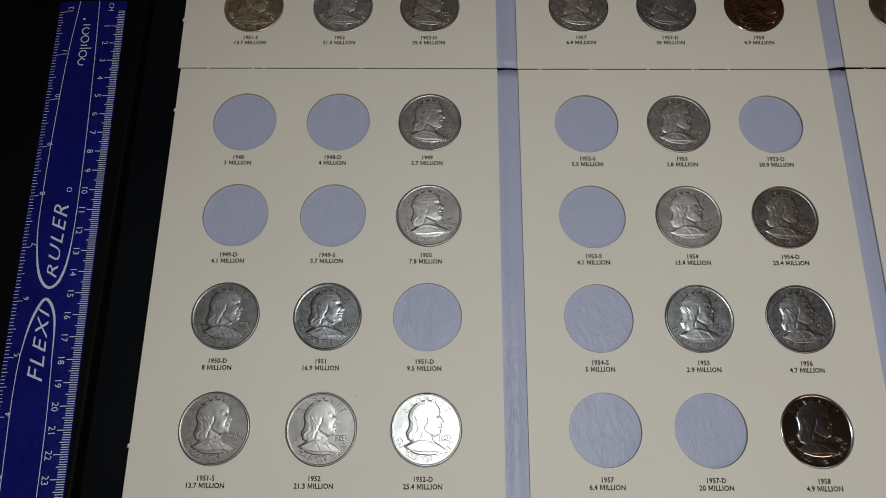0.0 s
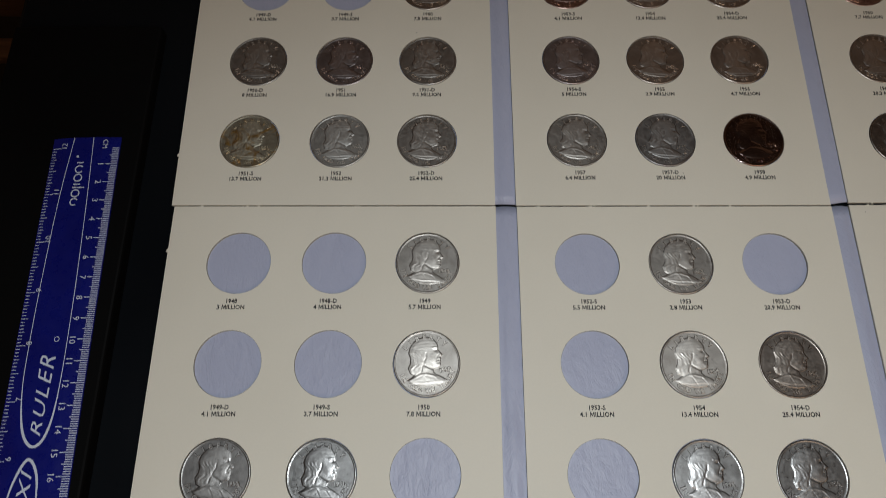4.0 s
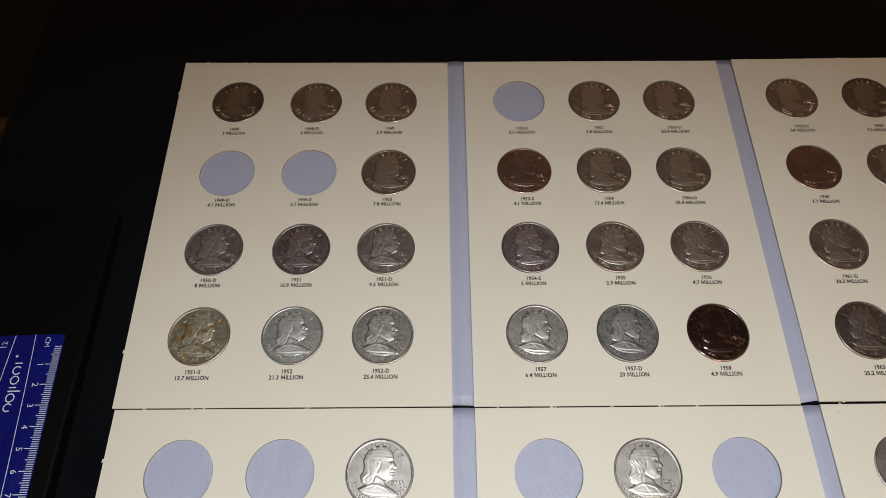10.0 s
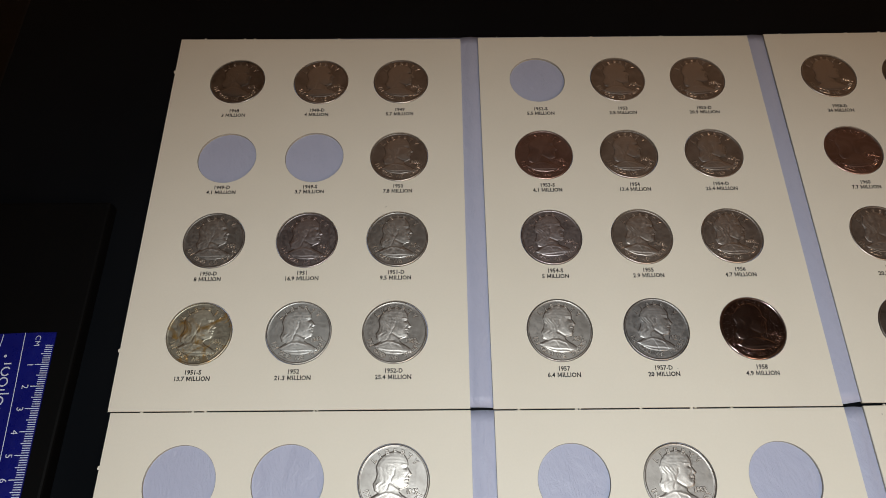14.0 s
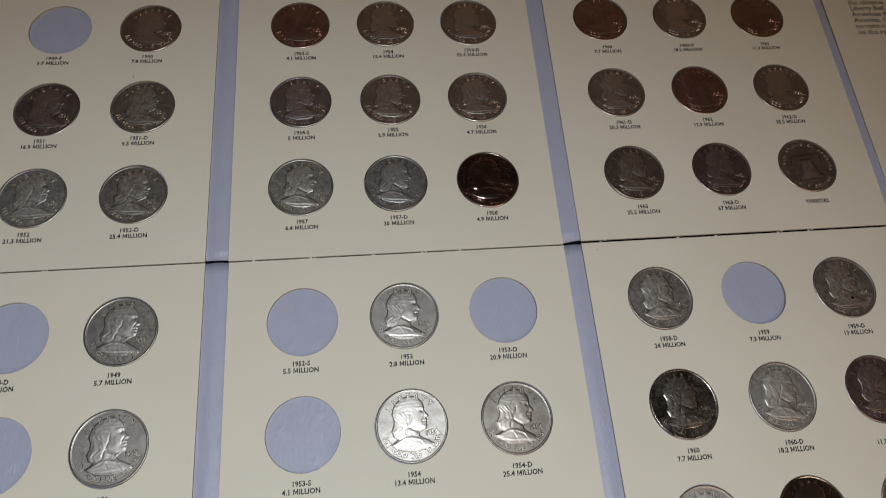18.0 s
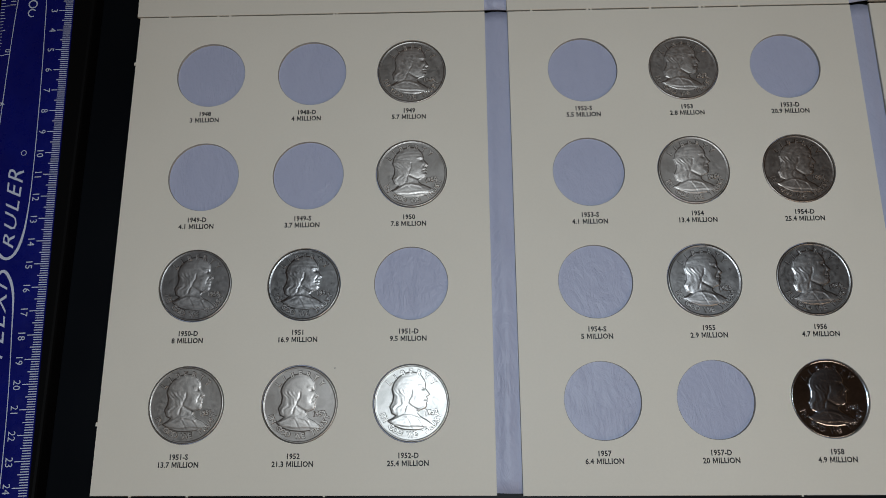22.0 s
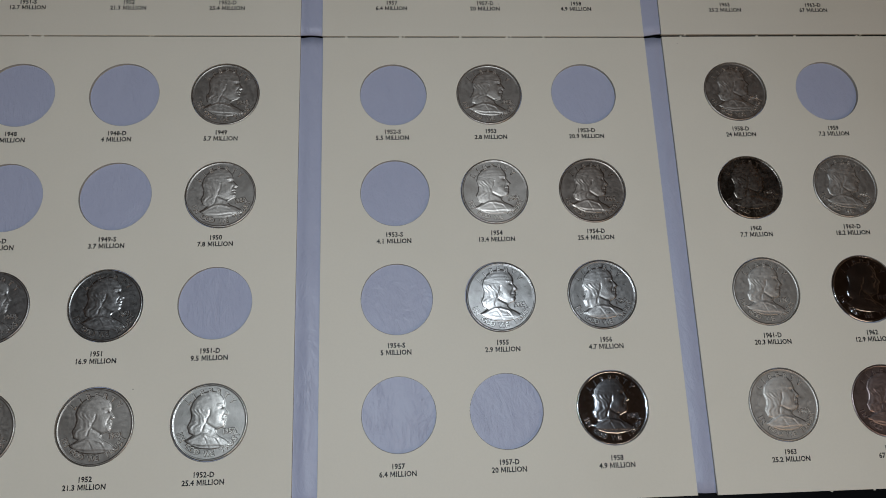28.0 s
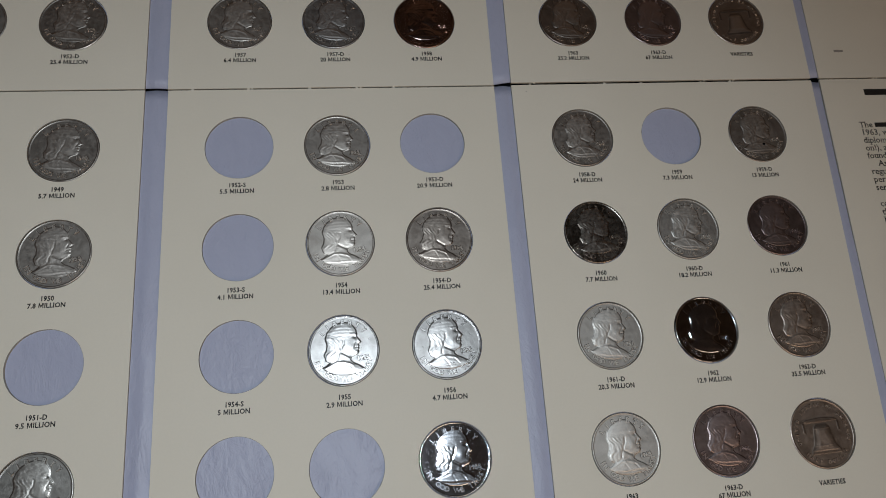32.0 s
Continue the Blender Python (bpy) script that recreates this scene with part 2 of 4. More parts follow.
SILVER = {
    "w": silver_material("worn_silver", (0.50, 0.465, 0.43), (0.35, 0.318, 0.288), 0.44),
    "k": silver_material("slate_silver", (0.41, 0.392, 0.38), (0.26, 0.246, 0.238), 0.43, 0.4, None, 0.26),
    "l": silver_material("light_silver", (0.58, 0.56, 0.53), (0.45, 0.43, 0.40), 0.47),
    "b": silver_material("bright_silver", (0.54, 0.52, 0.49), (0.40, 0.385, 0.36), 0.38, 0.4, None, 0.36),
    "g": silver_material("grey_shiny_silver", (0.42, 0.41, 0.405), (0.27, 0.262, 0.255), 0.33, 0.4, None, 0.32),
    # the brown tone here also holds the reflection of the warm room
    "m": silver_material("brown_tone_and_reflection_silver", (0.56, 0.495, 0.445), (0.42, 0.358, 0.312), 0.39, 0.45, None, 0.10),
    "d": silver_material("dark_toned_silver", (0.42, 0.37, 0.33), (0.26, 0.222, 0.195), 0.38, 0.45, None, 0.16),
    "u": silver_material("plum_grey_silver", (0.47, 0.41, 0.405), (0.34, 0.292, 0.288), 0.40, 0.45, None, 0.2),
    "v": silver_material("plum_toned_silver", (0.42, 0.35, 0.35), (0.28, 0.225, 0.22), 0.37, 0.45, None, 0.2),
    "y": silver_material("yellow_toned_silver", (0.62, 0.575, 0.46), (0.45, 0.405, 0.31), 0.46, 0.45, (0.60, 0.36, 0.10)),
    "s": silver_material("blotched_silver", (0.50, 0.46, 0.42), (0.13, 0.11, 0.09), 0.28, 0.25),
    # proofs: the cool or brown cast of what they reflect is in the metal colour
    "p": proof_material("mirror_proof_silver", (0.64, 0.66, 0.71), (0.46, 0.465, 0.49)),
    "q": proof_material("brown_reflection_proof", (0.50, 0.385, 0.355), (0.36, 0.26, 0.24), 0.17),
    "r": proof_material("russet_reflection_proof", (0.52, 0.36, 0.32), (0.39, 0.255, 0.22), 0.33),
}
WORDS = {
    "w": "worn grey silver half dollar coin", "k": "slate-grey worn silver half dollar coin", "u": "plum-grey toned silver half dollar coin", "l": "pale grey silver half dollar coin", "b": "bright shiny silver half dollar coin",
    "g": "shiny grey silver half dollar coin", "m": "brownish worn silver half dollar coin", "d": "dark toned silver half dollar coin", "v": "plum-brown toned silver half dollar coin",
    "y": "silver half dollar coin with yellow-brown stains", "s": "dark blotched shiny half dollar coin",
    "p": "mirror-bright proof half dollar coin", "q": "mirror proof half dollar coin tinted with a brown room reflection", "r": "mirror proof half dollar coin tinted with a reddish-brown room reflection",
}


# ---------------------------------------------------------------- mesh helpers
def link_mesh(name, verts, faces, material, parent=None, smooth=False, label=""):
    me = bpy.data.meshes.new(name)
    me.from_pydata(verts, [], faces)
    me.update()
    if smooth:
        me.polygons.foreach_set("use_smooth", [True] * len(me.polygons))
    me.materials.append(material)
    ob = new(name, me)
    if parent is not None:
        ob.parent = parent
    if label:
        tagged(ob, label)
    return ob


def part(name, bm, material, parent, label=""):
    me = bpy.data.meshes.new(name)
    bm.to_mesh(me)
    bm.free()
    me.materials.append(material)
    ob = new(name, me)
    ob.parent = parent
    if label:
        tagged(ob, label)
    return ob


def box(x0, x1, y0, y1, z0, z1, bevel=0.0, segments=2):
    bm = bmesh.new()
    bmesh.ops.create_cube(bm, size=1)
    bmesh.ops.scale(bm, vec=(x1 - x0, y1 - y0, z1 - z0), verts=bm.verts)
    bmesh.ops.translate(bm, vec=((x0 + x1) / 2, (y0 + y1) / 2, (z0 + z1) / 2), verts=bm.verts)
    if bevel:
        bmesh.ops.bevel(bm, geom=bm.edges[:], offset=bevel, segments=segments, affect="EDGES", profile=0.5)
    return bm


# Glyphs of the built-in font, made once: outline faces and advance of each character.
GLYPHS = {}


def load_glyphs(chars, bold):
    made = {}
    for c in chars:
        for body in (c, "I" + c + "I"):
            cu = bpy.data.curves.new("glyph", "FONT")
            cu.body, cu.size, cu.resolution_u, cu.offset = body, 1.0, 2, 0.0 if c in "MWmw" else bold
            made[(c, body)] = new("glyph", cu)
    cu = bpy.data.curves.new("glyph", "FONT")
    cu.body, cu.size, cu.offset = "II", 1.0, bold
    made["II"] = new("glyph", cu)
    dg = bpy.context.evaluated_depsgraph_get()

    def mesh_of(ob):
        me = bpy.data.meshes.new_from_object(ob.evaluated_get(dg))
        vs = [tuple(v.co) for v in me.vertices]
        fs = [tuple(p.vertices) for p in me.polygons]
        bpy.data.meshes.remove(me)
        return vs, fs

    def right(vs):
        return max(v[0] for v in vs)

    base = right(mesh_of(made["II"])[0])
    for c in chars:
        vs, fs = mesh_of(made[(c, c)])
        GLYPHS[(c, bold)] = (vs, fs, right(mesh_of(made[(c, "I" + c + "I")])[0]) - base)
    for ob in made.values():
        cu = ob.data
        bpy.data.objects.remove(ob)
        bpy.data.curves.remove(cu)


def draw_m(bold):
    """A capital M with the stroke of the other bold letters."""
    vs, fs, adv = GLYPHS[("I", bold)]
    low, high = min(v[1] for v in vs), max(v[1] for v in vs)
    s = 0.92 * (max(v[0] for v in vs) - min(v[0] for v in vs))
    a, w, t = 0.05, 0.74, high - low
    b, mid = a + w, a + w / 2
    pts = [(a, 0), (a, t), (a + 1.15 * s, t), (mid, 0.42 * t), (b - 1.15 * s, t), (b, t), (b, 0), (b - s, 0), (b - s, 0.66 * t), (mid + 0.35 * s, 0.12 * t),
           (mid - 0.35 * s, 0.12 * t), (a + s, 0.66 * t), (a + s, 0)]
    n = len(pts)
    tris = [(0, 12, 11), (0, 11, 1), (1, 11, 2), (2, 11, 3), (3, 11, 10), (3, 10, 9), (3, 9, 8), (3, 8, 4), (4, 8, 5), (5, 8, 6), (6, 8, 7)]
    GLYPHS[("M", bold)] = ([(x, y + low, 0.0) for x, y in pts], [tuple(reversed(f)) for f in tris], w + 0.11)


BOLD, MID, THIN = 0.032, 0.012, 0.0
for weight in (BOLD, MID, THIN):
    load_glyphs("ABCDEFGHIJKLMNOPQRSTUVWXYZabcdefghijklmnopqrstuvwxyz0123456789.,-!()':;\"", weight)
draw_m(BOLD)


def text_geometry(s, size, bold=BOLD, track=0.0, wide=1.0):
    """Vertices and faces of a line of text, starting at the origin."""
    verts, faces, x = [], [], 0.0
    for c in s:
        if c != " ":
            vs, fs, adv = GLYPHS[(c, bold)]
            n = len(verts)
            verts += [((x + v[0] * size) * wide, v[1] * size, 0.0) for v in vs]
            faces += [tuple(i + n for i in f) for f in fs]
            x += adv * size + track
        else:
            x += 0.30 * size + track
    return verts, faces, x * wide


def centred_lines(lines, size, leading, bold=BOLD, track=0.0, wide=1.0):
    verts, faces = [], []
    for k, s in enumerate(lines):
        vs, fs, w = text_geometry(s, size, bold, track, wide)
        n = len(verts)
        verts += [(v[0] - w / 2, v[1] - k * leading, 0.0) for v in vs]
        faces += [tuple(i + n for i in f) for f in fs]
    return verts, faces


def moved(verts, x, y, z, turn=0.0):
    c, s = math.cos(turn), math.sin(turn)
    return [(x + c * v[0] - s * v[1], y + s * v[0] + c * v[1], z + v[2]) for v in verts]


def ribbon(points, widths, z):
    """A flat stroke along points with a width at each."""
    n = len(points)
    verts, faces = [], []
    for i, (x, y) in enumerate(points):
        a, b = points[max(0, i - 1)], points[min(n - 1, i + 1)]
        dx, dy = b[0] - a[0], b[1] - a[1]
        d = math.hypot(dx, dy) or 1.0
        w = widths[i] / 2
        verts += [(x - dy / d * w, y + dx / d * w, z), (x + dy / d * w, y - dx / d * w, z)]
        if i:
            k = 2 * i
            faces.append((k - 2, k - 1, k + 1, k))
    return verts, faces


def joined(pieces):
    verts, faces = [], []
    for vs, fs in pieces:
        n = len(verts)
        verts += vs
        faces += [tuple(i + n for i in f) for f in fs]
    return verts, faces


# ---------------------------------------------------------------- room and table
TABLE_Z = -0.0034
X0, X1, Y0, Y1, Z0, Z1 = -1.6, 2.2, -1.4, 1.45, -0.76, 1.75


def shell(name, x0, x1, y0, y1, z0, z1, material, label, category):
    ob = part(name, box(x0, x1, y0, y1, z0, z1), material, None, label)
    return tagged(ob, category=category, kind="structure")


shell("floor", X0, X1, Y0, Y1, Z0 - 0.1, Z0, FLOOR, "wooden floor boards coloured near black for the unlit room", "floor")
shell("ceiling", X0, X1, Y0, Y1, Z1, Z1 + 0.1, CEILING, "plain ceiling of the dark room", "ceiling")
shell("wall_north", X0 - 0.1, X1 + 0.1, Y1, Y1 + 0.1, Z0 - 0.1, Z1 + 0.1, WALL, "warm painted wall in the dark", "wall")
shell("wall_south", X0 - 0.1, X1 + 0.1, Y0 - 0.1, Y0, Z0 - 0.1, Z1 + 0.1, WALL, "warm painted wall in the dark", "wall")
shell("wall_west", X0 - 0.1, X0, Y0, Y1, Z0 - 0.1, Z1 + 0.1, WALL, "warm painted wall in the dark", "wall")
shell("wall_east", X1, X1 + 0.1, Y0, Y1, Z0 - 0.1, Z1 + 0.1, WALL, "warm painted wall in the dark", "wall")


def build_table():
    t = tagged(new("table"), "black table with a dark satin top", "table")
    part("table_top", box(-0.238, 0.86, -0.26, 0.66, TABLE_Z - 0.03, TABLE_Z, 0.003), TABLE, t)
    for x in (-0.19, 0.80):
        for y in (-0.21, 0.61):
            part("leg", box(x - 0.025, x + 0.025, y - 0.025, y + 0.025, Z0, TABLE_Z - 0.03, 0.003), TABLE, t)
    return t


build_table()


# ---------------------------------------------------------------- coins
R = 0.01542
BUST = [(-.20, .76), (-.02, .81), (.14, .78), (.27, .69), (.35, .57), (.375, .46), (.362, .39), (.42, .31), (.49, .22), (.44, .18), (.40, .165), (.435, .11),
        (.41, .075), (.43, .04), (.40, .0), (.42, -.06), (.38, -.13), (.28, -.17), (.20, -.21), (.18, -.27), (.26, -.35), (.42, -.43), (.57, -.54),
        (.58, -.61), (.40, -.65), (.10, -.70), (-.20, -.68), (-.45, -.60), (-.61, -.48), (-.50, -.42), (-.40, -.34), (-.51, -.29), (-.57, -.12), (-.50, .02),
        (-.48, .16), (-.53, .34), (-.47, .52), (-.36, .66)]
MANE = [(-.56, .42), (-.34, .37), (-.15, .35), (-.03, .27), (-.05, .15), (-.11, .03), (-.17, -.10), (-.21, -.25), (-.32, -.37), (-.46, -.34), (-.62, -.20), (-.55, .0), (-.56, .25)]
BELL = [(-.17, .27), (.17, .27), (.26, .18), (.30, -.06), (.36, -.32), (.48, -.48), (.48, -.57), (-.48, -.57), (-.48, -.48), (-.36, -.32),
        (-.30, -.06), (-.26, .18)]
YOKE = [(-.60, .35), (-.44, .43), (0, .47), (.44, .43), (.60, .35), (.44, .31), (-.44, .31)]


def inside_distance(poly, px, py):
    """Distance to the outline of poly, positive inside it."""
    p = np.array(poly)
    q = np.roll(p, -1, 0)
    best = np.full(px.shape, 9.0)
    inside = np.zeros(px.shape, bool)
    for (ax, ay), (bx, by) in zip(p, q):
        ex, ey = bx - ax, by - ay
        k = np.clip(((px - ax) * ex + (py - ay) * ey) / (ex * ex + ey * ey), 0, 1)
        best = np.minimum(best, np.hypot(px - ax - k * ex, py - ay - k * ey))
        cross = (ay > py) != (by > py)
        with np.errstate(divide="ignore", invalid="ignore"):
            at = ax + (py - ay) * ex / (ey if ey else 1e-9)
        inside ^= cross & (px < at)
    return np.where(inside, best, -best)


def rise(d, a, b):
    k = np.clip((d - a) / (b - a), 0, 1)
    return k * k * (3 - 2 * k)


def near_line(line, x, y, w):
    """A soft ridge of half width w along a line of points."""
    best = np.full(x.shape, 9.0)
    for (ax, ay), (bx, by) in zip(line, line[1:]):
        ex, ey = bx - ax, by - ay
        k = np.clip(((x - ax) * ex + (y - ay) * ey) / (ex * ex + ey * ey), 0, 1)
        best = np.minimum(best, np.hypot(x - ax - k * ex, y - ay - k * ey))
    return np.exp(-(best / w) ** 2)


FOLDS = [[(-.50, -.47), (-.36, -.40), (-.20, -.33), (-.02, -.33), (.14, -.38), (.24, -.42)], [(-.46, -.55), (-.12, -.58), (.18, -.56), (.50, -.60)],
         [(.16, -.36), (.26, -.48), (.34, -.62)], [(-.10, -.36), (-.02, -.50), (.06, -.66)]]


def obverse(x, y):
    """A plain bust-shaped relief: a bald dome, waved strands behind, a hollow at the neck and a draped foot."""
    d = inside_distance(BUST, x, y)
    h = 0.17 * rise(d, -0.012, 0.022) + 0.09 * rise(d, 0.0, 0.12) + 0.10 * rise(d, 0.04, 0.34)
    inner = rise(d, 0.004, 0.05)
    mane = rise(inside_distance(MANE, x, y), -0.012, 0.045) * inner
    phase = 52 * (x - 0.085 * np.sin(6.5 * y + 0.9) + 0.28 * y) + 2.2 * np.sin(10 * y + 7 * x) + 0.8 * np.sin(31 * y)
    waves = 0.6 * np.sin(phase) + 0.5 * np.sin(0.47 * phase + 1.1 + 1.2 * np.sin(17 * y))
    h += mane * (0.022 + 0.034 * waves * (0.7 + 0.4 * np.sin(19 * y - 9 * x)))
    h -= 0.07 * inner * near_line([(.0, .30), (-.01, .17), (-.07, .08), (-.09, -.02), (-.15, -.11), (-.17, -.22)], x, y, 0.028)
    h -= 0.015 * inner * near_line([(.02, .38), (-.10, .42), (-.22, .40), (-.36, .45), (-.52, .47)], x, y, 0.020)
    h += 0.006 * inner * (1 - mane) * rise(y, 0.40, 0.52) * np.sin(70 * (y + 0.30 * x * x))
    for k, line in enumerate(FOLDS):
        h += inner * ((0.06, 0.035, 0.035, 0.03)[k] * near_line(line, x, y, 0.026) - (0.022, 0.04, 0.04, 0.04)[k] * near_line([(a + 0.01, b + (0.06, -0.05, -0.05, -0.05)[k]) for a, b in line], x, y, 0.026))
    h -= 0.12 * inner * near_line([(.30, -.175), (.18, -.19), (.05, -.12), (-.05, -.06)], x, y, 0.036)
    h -= 0.05 * inner * np.exp(-(((x - 0.02) / 0.10) ** 2 + ((y + 0.23) / 0.06) ** 2))
    h += 0.085 * inner * np.exp(-(((x - 0.19) / 0.10) ** 2 + ((y - 0.11) / 0.12) ** 2))
    h += 0.055 * inner * near_line([(.37, .44), (.29, .465), (.20, .45)], x, y, 0.026)
    h -= 0.120 * inner * np.exp(-(((x - 0.30) / 0.058) ** 2 + ((y - 0.365) / 0.034) ** 2))
    h += 0.050 * inner * near_line([(.385, .36), (.455, .235)], x, y, 0.026)
    h -= 0.060 * inner * near_line([(.37, .235), (.31, .14), (.30, .05)], x, y, 0.022)
    h -= 0.085 * inner * near_line([(.425, .078), (.33, .072)], x, y, 0.016)
    h += 0.045 * inner * np.exp(-(((x - 0.36) / 0.05) ** 2 + ((y + 0.06) / 0.045) ** 2))
    return h


def reverse(x, y):
    d = inside_distance(BELL, x, y)
    e = inside_distance(YOKE, x, y)
    h = 0.08 * rise(d, -0.015, 0.03) + 0.20 * rise(d, 0, 0.22) + 0.12 * rise(e, -0.01, 0.05)
    for level in (-0.46, -0.34, 0.14):
        h += 0.04 * rise(d, 0, 0.03) * np.exp(-((y - level) / 0.018) ** 2)
    post = rise(0.045 - np.abs(np.abs(x) - 0.55), 0, 0.03) * rise(0.34 - y, 0, 0.03) * rise(y - 0.02, 0, 0.03)
    return h + 0.07 * post


def coin_mesh(name, relief, rings=104, around=264, thick=0.0010):
    r = np.concatenate([np.linspace(0, 0.90, rings)[1:], [0.93, 0.945, 0.957, 0.968, 0.978, 0.984, 0.989, 0.994, 1.0]])
    a = np.linspace(0, 2 * np.pi, around, endpoint=False)
    rr, aa = np.meshgrid(r, a, indexing="ij")
    x, y = rr * np.cos(aa), rr * np.sin(aa)
    rim = 0.15 * rise(rr, 0.942, 0.966) - 0.20 * rise(rr, 0.976, 1.0)
    dish = -0.05 * (1 - rr ** 2)
    beads = 0.03 * (np.sin(aa * around / 4) > 0) * (np.abs(rr - 0.968) < 0.006)
    z = (relief(x, y) * rise(0.9 - rr, 0, 0.05) + rim + dish + beads) * 0.001
    verts = [(0.0, 0.0, float(relief(np.zeros(1), np.zeros(1))[0] - 0.05) * 0.001)]
    verts += list(zip((x * R).ravel().tolist(), (y * R).ravel().tolist(), z.ravel().tolist()))
    n = len(r)
    faces = [(0, 1 + j, 1 + (j + 1) % around) for j in range(around)]
    for i in range(n - 1):
        b = 1 + i * around
        faces += [(b + j, b + around + j, b + around + (j + 1) % around, b + (j + 1) % around) for j in range(around)]
    b, low = 1 + (n - 1) * around, len(verts)
    verts += [(math.cos(t) * R, math.sin(t) * R, -thick) for t in a]
    faces += [(b + j, low + j, low + (j + 1) % around, b + (j + 1) % around) for j in range(around)]
    faces.append(tuple(low + j for j in reversed(range(around))))
    me = bpy.data.meshes.new(name)
    me.from_pydata(verts, [], faces)
    me.polygons.foreach_set("use_smooth", [True] * (len(faces) - 1) + [False])
    me.update()
    return me


def raised(verts, faces, height, foot=0.00030):
    """Letters with bodies: top faces at height and sloping walls down to the field."""
    n = len(verts)
    count = {}
    for f in faces:
        for i, j in zip(f, f[1:] + f[:1]):
            count[(i, j)] = count.get((i, j), 0) + 1
    border = [(i, j) for (i, j) in count if (j, i) not in count]
    push = {}
    for i, j in border:
        dx, dy = verts[j][0] - verts[i][0], verts[j][1] - verts[i][1]
        d = math.hypot(dx, dy) or 1.0
        for k in (i, j):
            a = push.setdefault(k, [0.0, 0.0])
            a[0] += dy / d
            a[1] -= dx / d
    out = [(v[0], v[1], v[2] + height) for v in verts]
    for k, v in enumerate(verts):
        a, b = push.get(k, (0.0, 0.0))
        d = math.hypot(a, b) or 1.0
        out.append((v[0] + a / d * foot, v[1] + b / d * foot, v[2] - 0.00006))
    return out, list(faces) + [(j, i, i + n, j + n) for i, j in border]


def arc_text(s, size, radius, start, step, top=True):
    """Letters round the coin: start and step in degrees."""
    pieces = []
    for k, c in enumerate(s):
        if c == " ":
            continue
        vs, fs, adv = GLYPHS[(c, MID)]
        w = adv * size
        ang = radians(start - k * step) if top else radians(start + k * step)
        turn = ang - math.pi / 2 if top else ang + math.pi / 2
        local = [((v[0] * size - w / 2), v[1] * size - size * 0.36, 0.0) for v in vs]
        pieces.append((moved(local, radius * math.cos(ang), radius * math.sin(ang), 0, turn), fs))
    return joined(pieces)


def lettering_mesh(name, pieces):
    vs, fs = joined(pieces)
    vs, fs = raised(vs, fs, 0.00026)
    me = bpy.data.meshes.new(name)
    me.from_pydata(vs, [], fs)
    me.update()
    return me


HEAD_MESH = coin_mesh("coin_obverse", obverse)
BELL_MESH = coin_mesh("coin_reverse", reverse)
HEAD_WORDS = lettering_mesh("coin_lettering", [arc_text("LIBERTY", 0.0031, 0.0124, 140, 15.9),
                                               arc_text("IN GOD WE TRUST", 0.0030, 0.0124, 202, 9.7, False)])
BELL_WORDS = lettering_mesh("coin_lettering", [arc_text("UNITED STATES OF AMERICA", 0.0020, 0.0126, 196, 9.3),
                                               arc_text("HALF DOLLAR", 0.0022, 0.0124, 222, 9.6, False)])
DATES = {}


def date_mesh(year):
    if year not in DATES:
        vs, fs, w = text_geometry(year, 0.0027, MID)
        DATES[year] = lettering_mesh("coin_date", [(moved(vs, 0.0055, -0.0047, 0, 0.10), fs)])
    return DATES[year]


def dress(ob, mat):
    """Gives ob its own material on a shared mesh."""
    if not ob.data.materials:
        ob.data.materials.append(mat)
    ob.material_slots[0].link = "OBJECT"
    ob.material_slots[0].material = mat


def build_coin(x, y, z, code, year, group, stands, turn, lean, back=False):
    mat = SILVER[code]
    ob = new("coin", BELL_MESH if back else HEAD_MESH)
    dress(ob, mat)
    ob.matrix_world = pose(x, y, z, lean[0], lean[1], turn)
    tagged(ob, WORDS[code] + (" with a bell on it" if back else " in " + stands), "coin", group)
    bits = [("lettering", BELL_WORDS if back else HEAD_WORDS)] + ([] if back else [("date", date_mesh(year))])
    if year == "1959" and code == "w" and not back:
        spot = bmesh.new()
        bmesh.ops.create_uvsphere(spot, u_segments=14, v_segments=8, radius=0.00075)
        bmesh.ops.scale(spot, vec=(1, 0.85, 0.12), verts=spot.verts)
        bmesh.ops.translate(spot, vec=(0.0018, -0.0058, 0.00034), verts=spot.verts)
        part("dark_spot", spot, CASE, ob, "small black spot of tarnish")
    for name, me in bits:
        p = new(name, me)
        dress(p, mat)
        p.parent = ob
    return ob


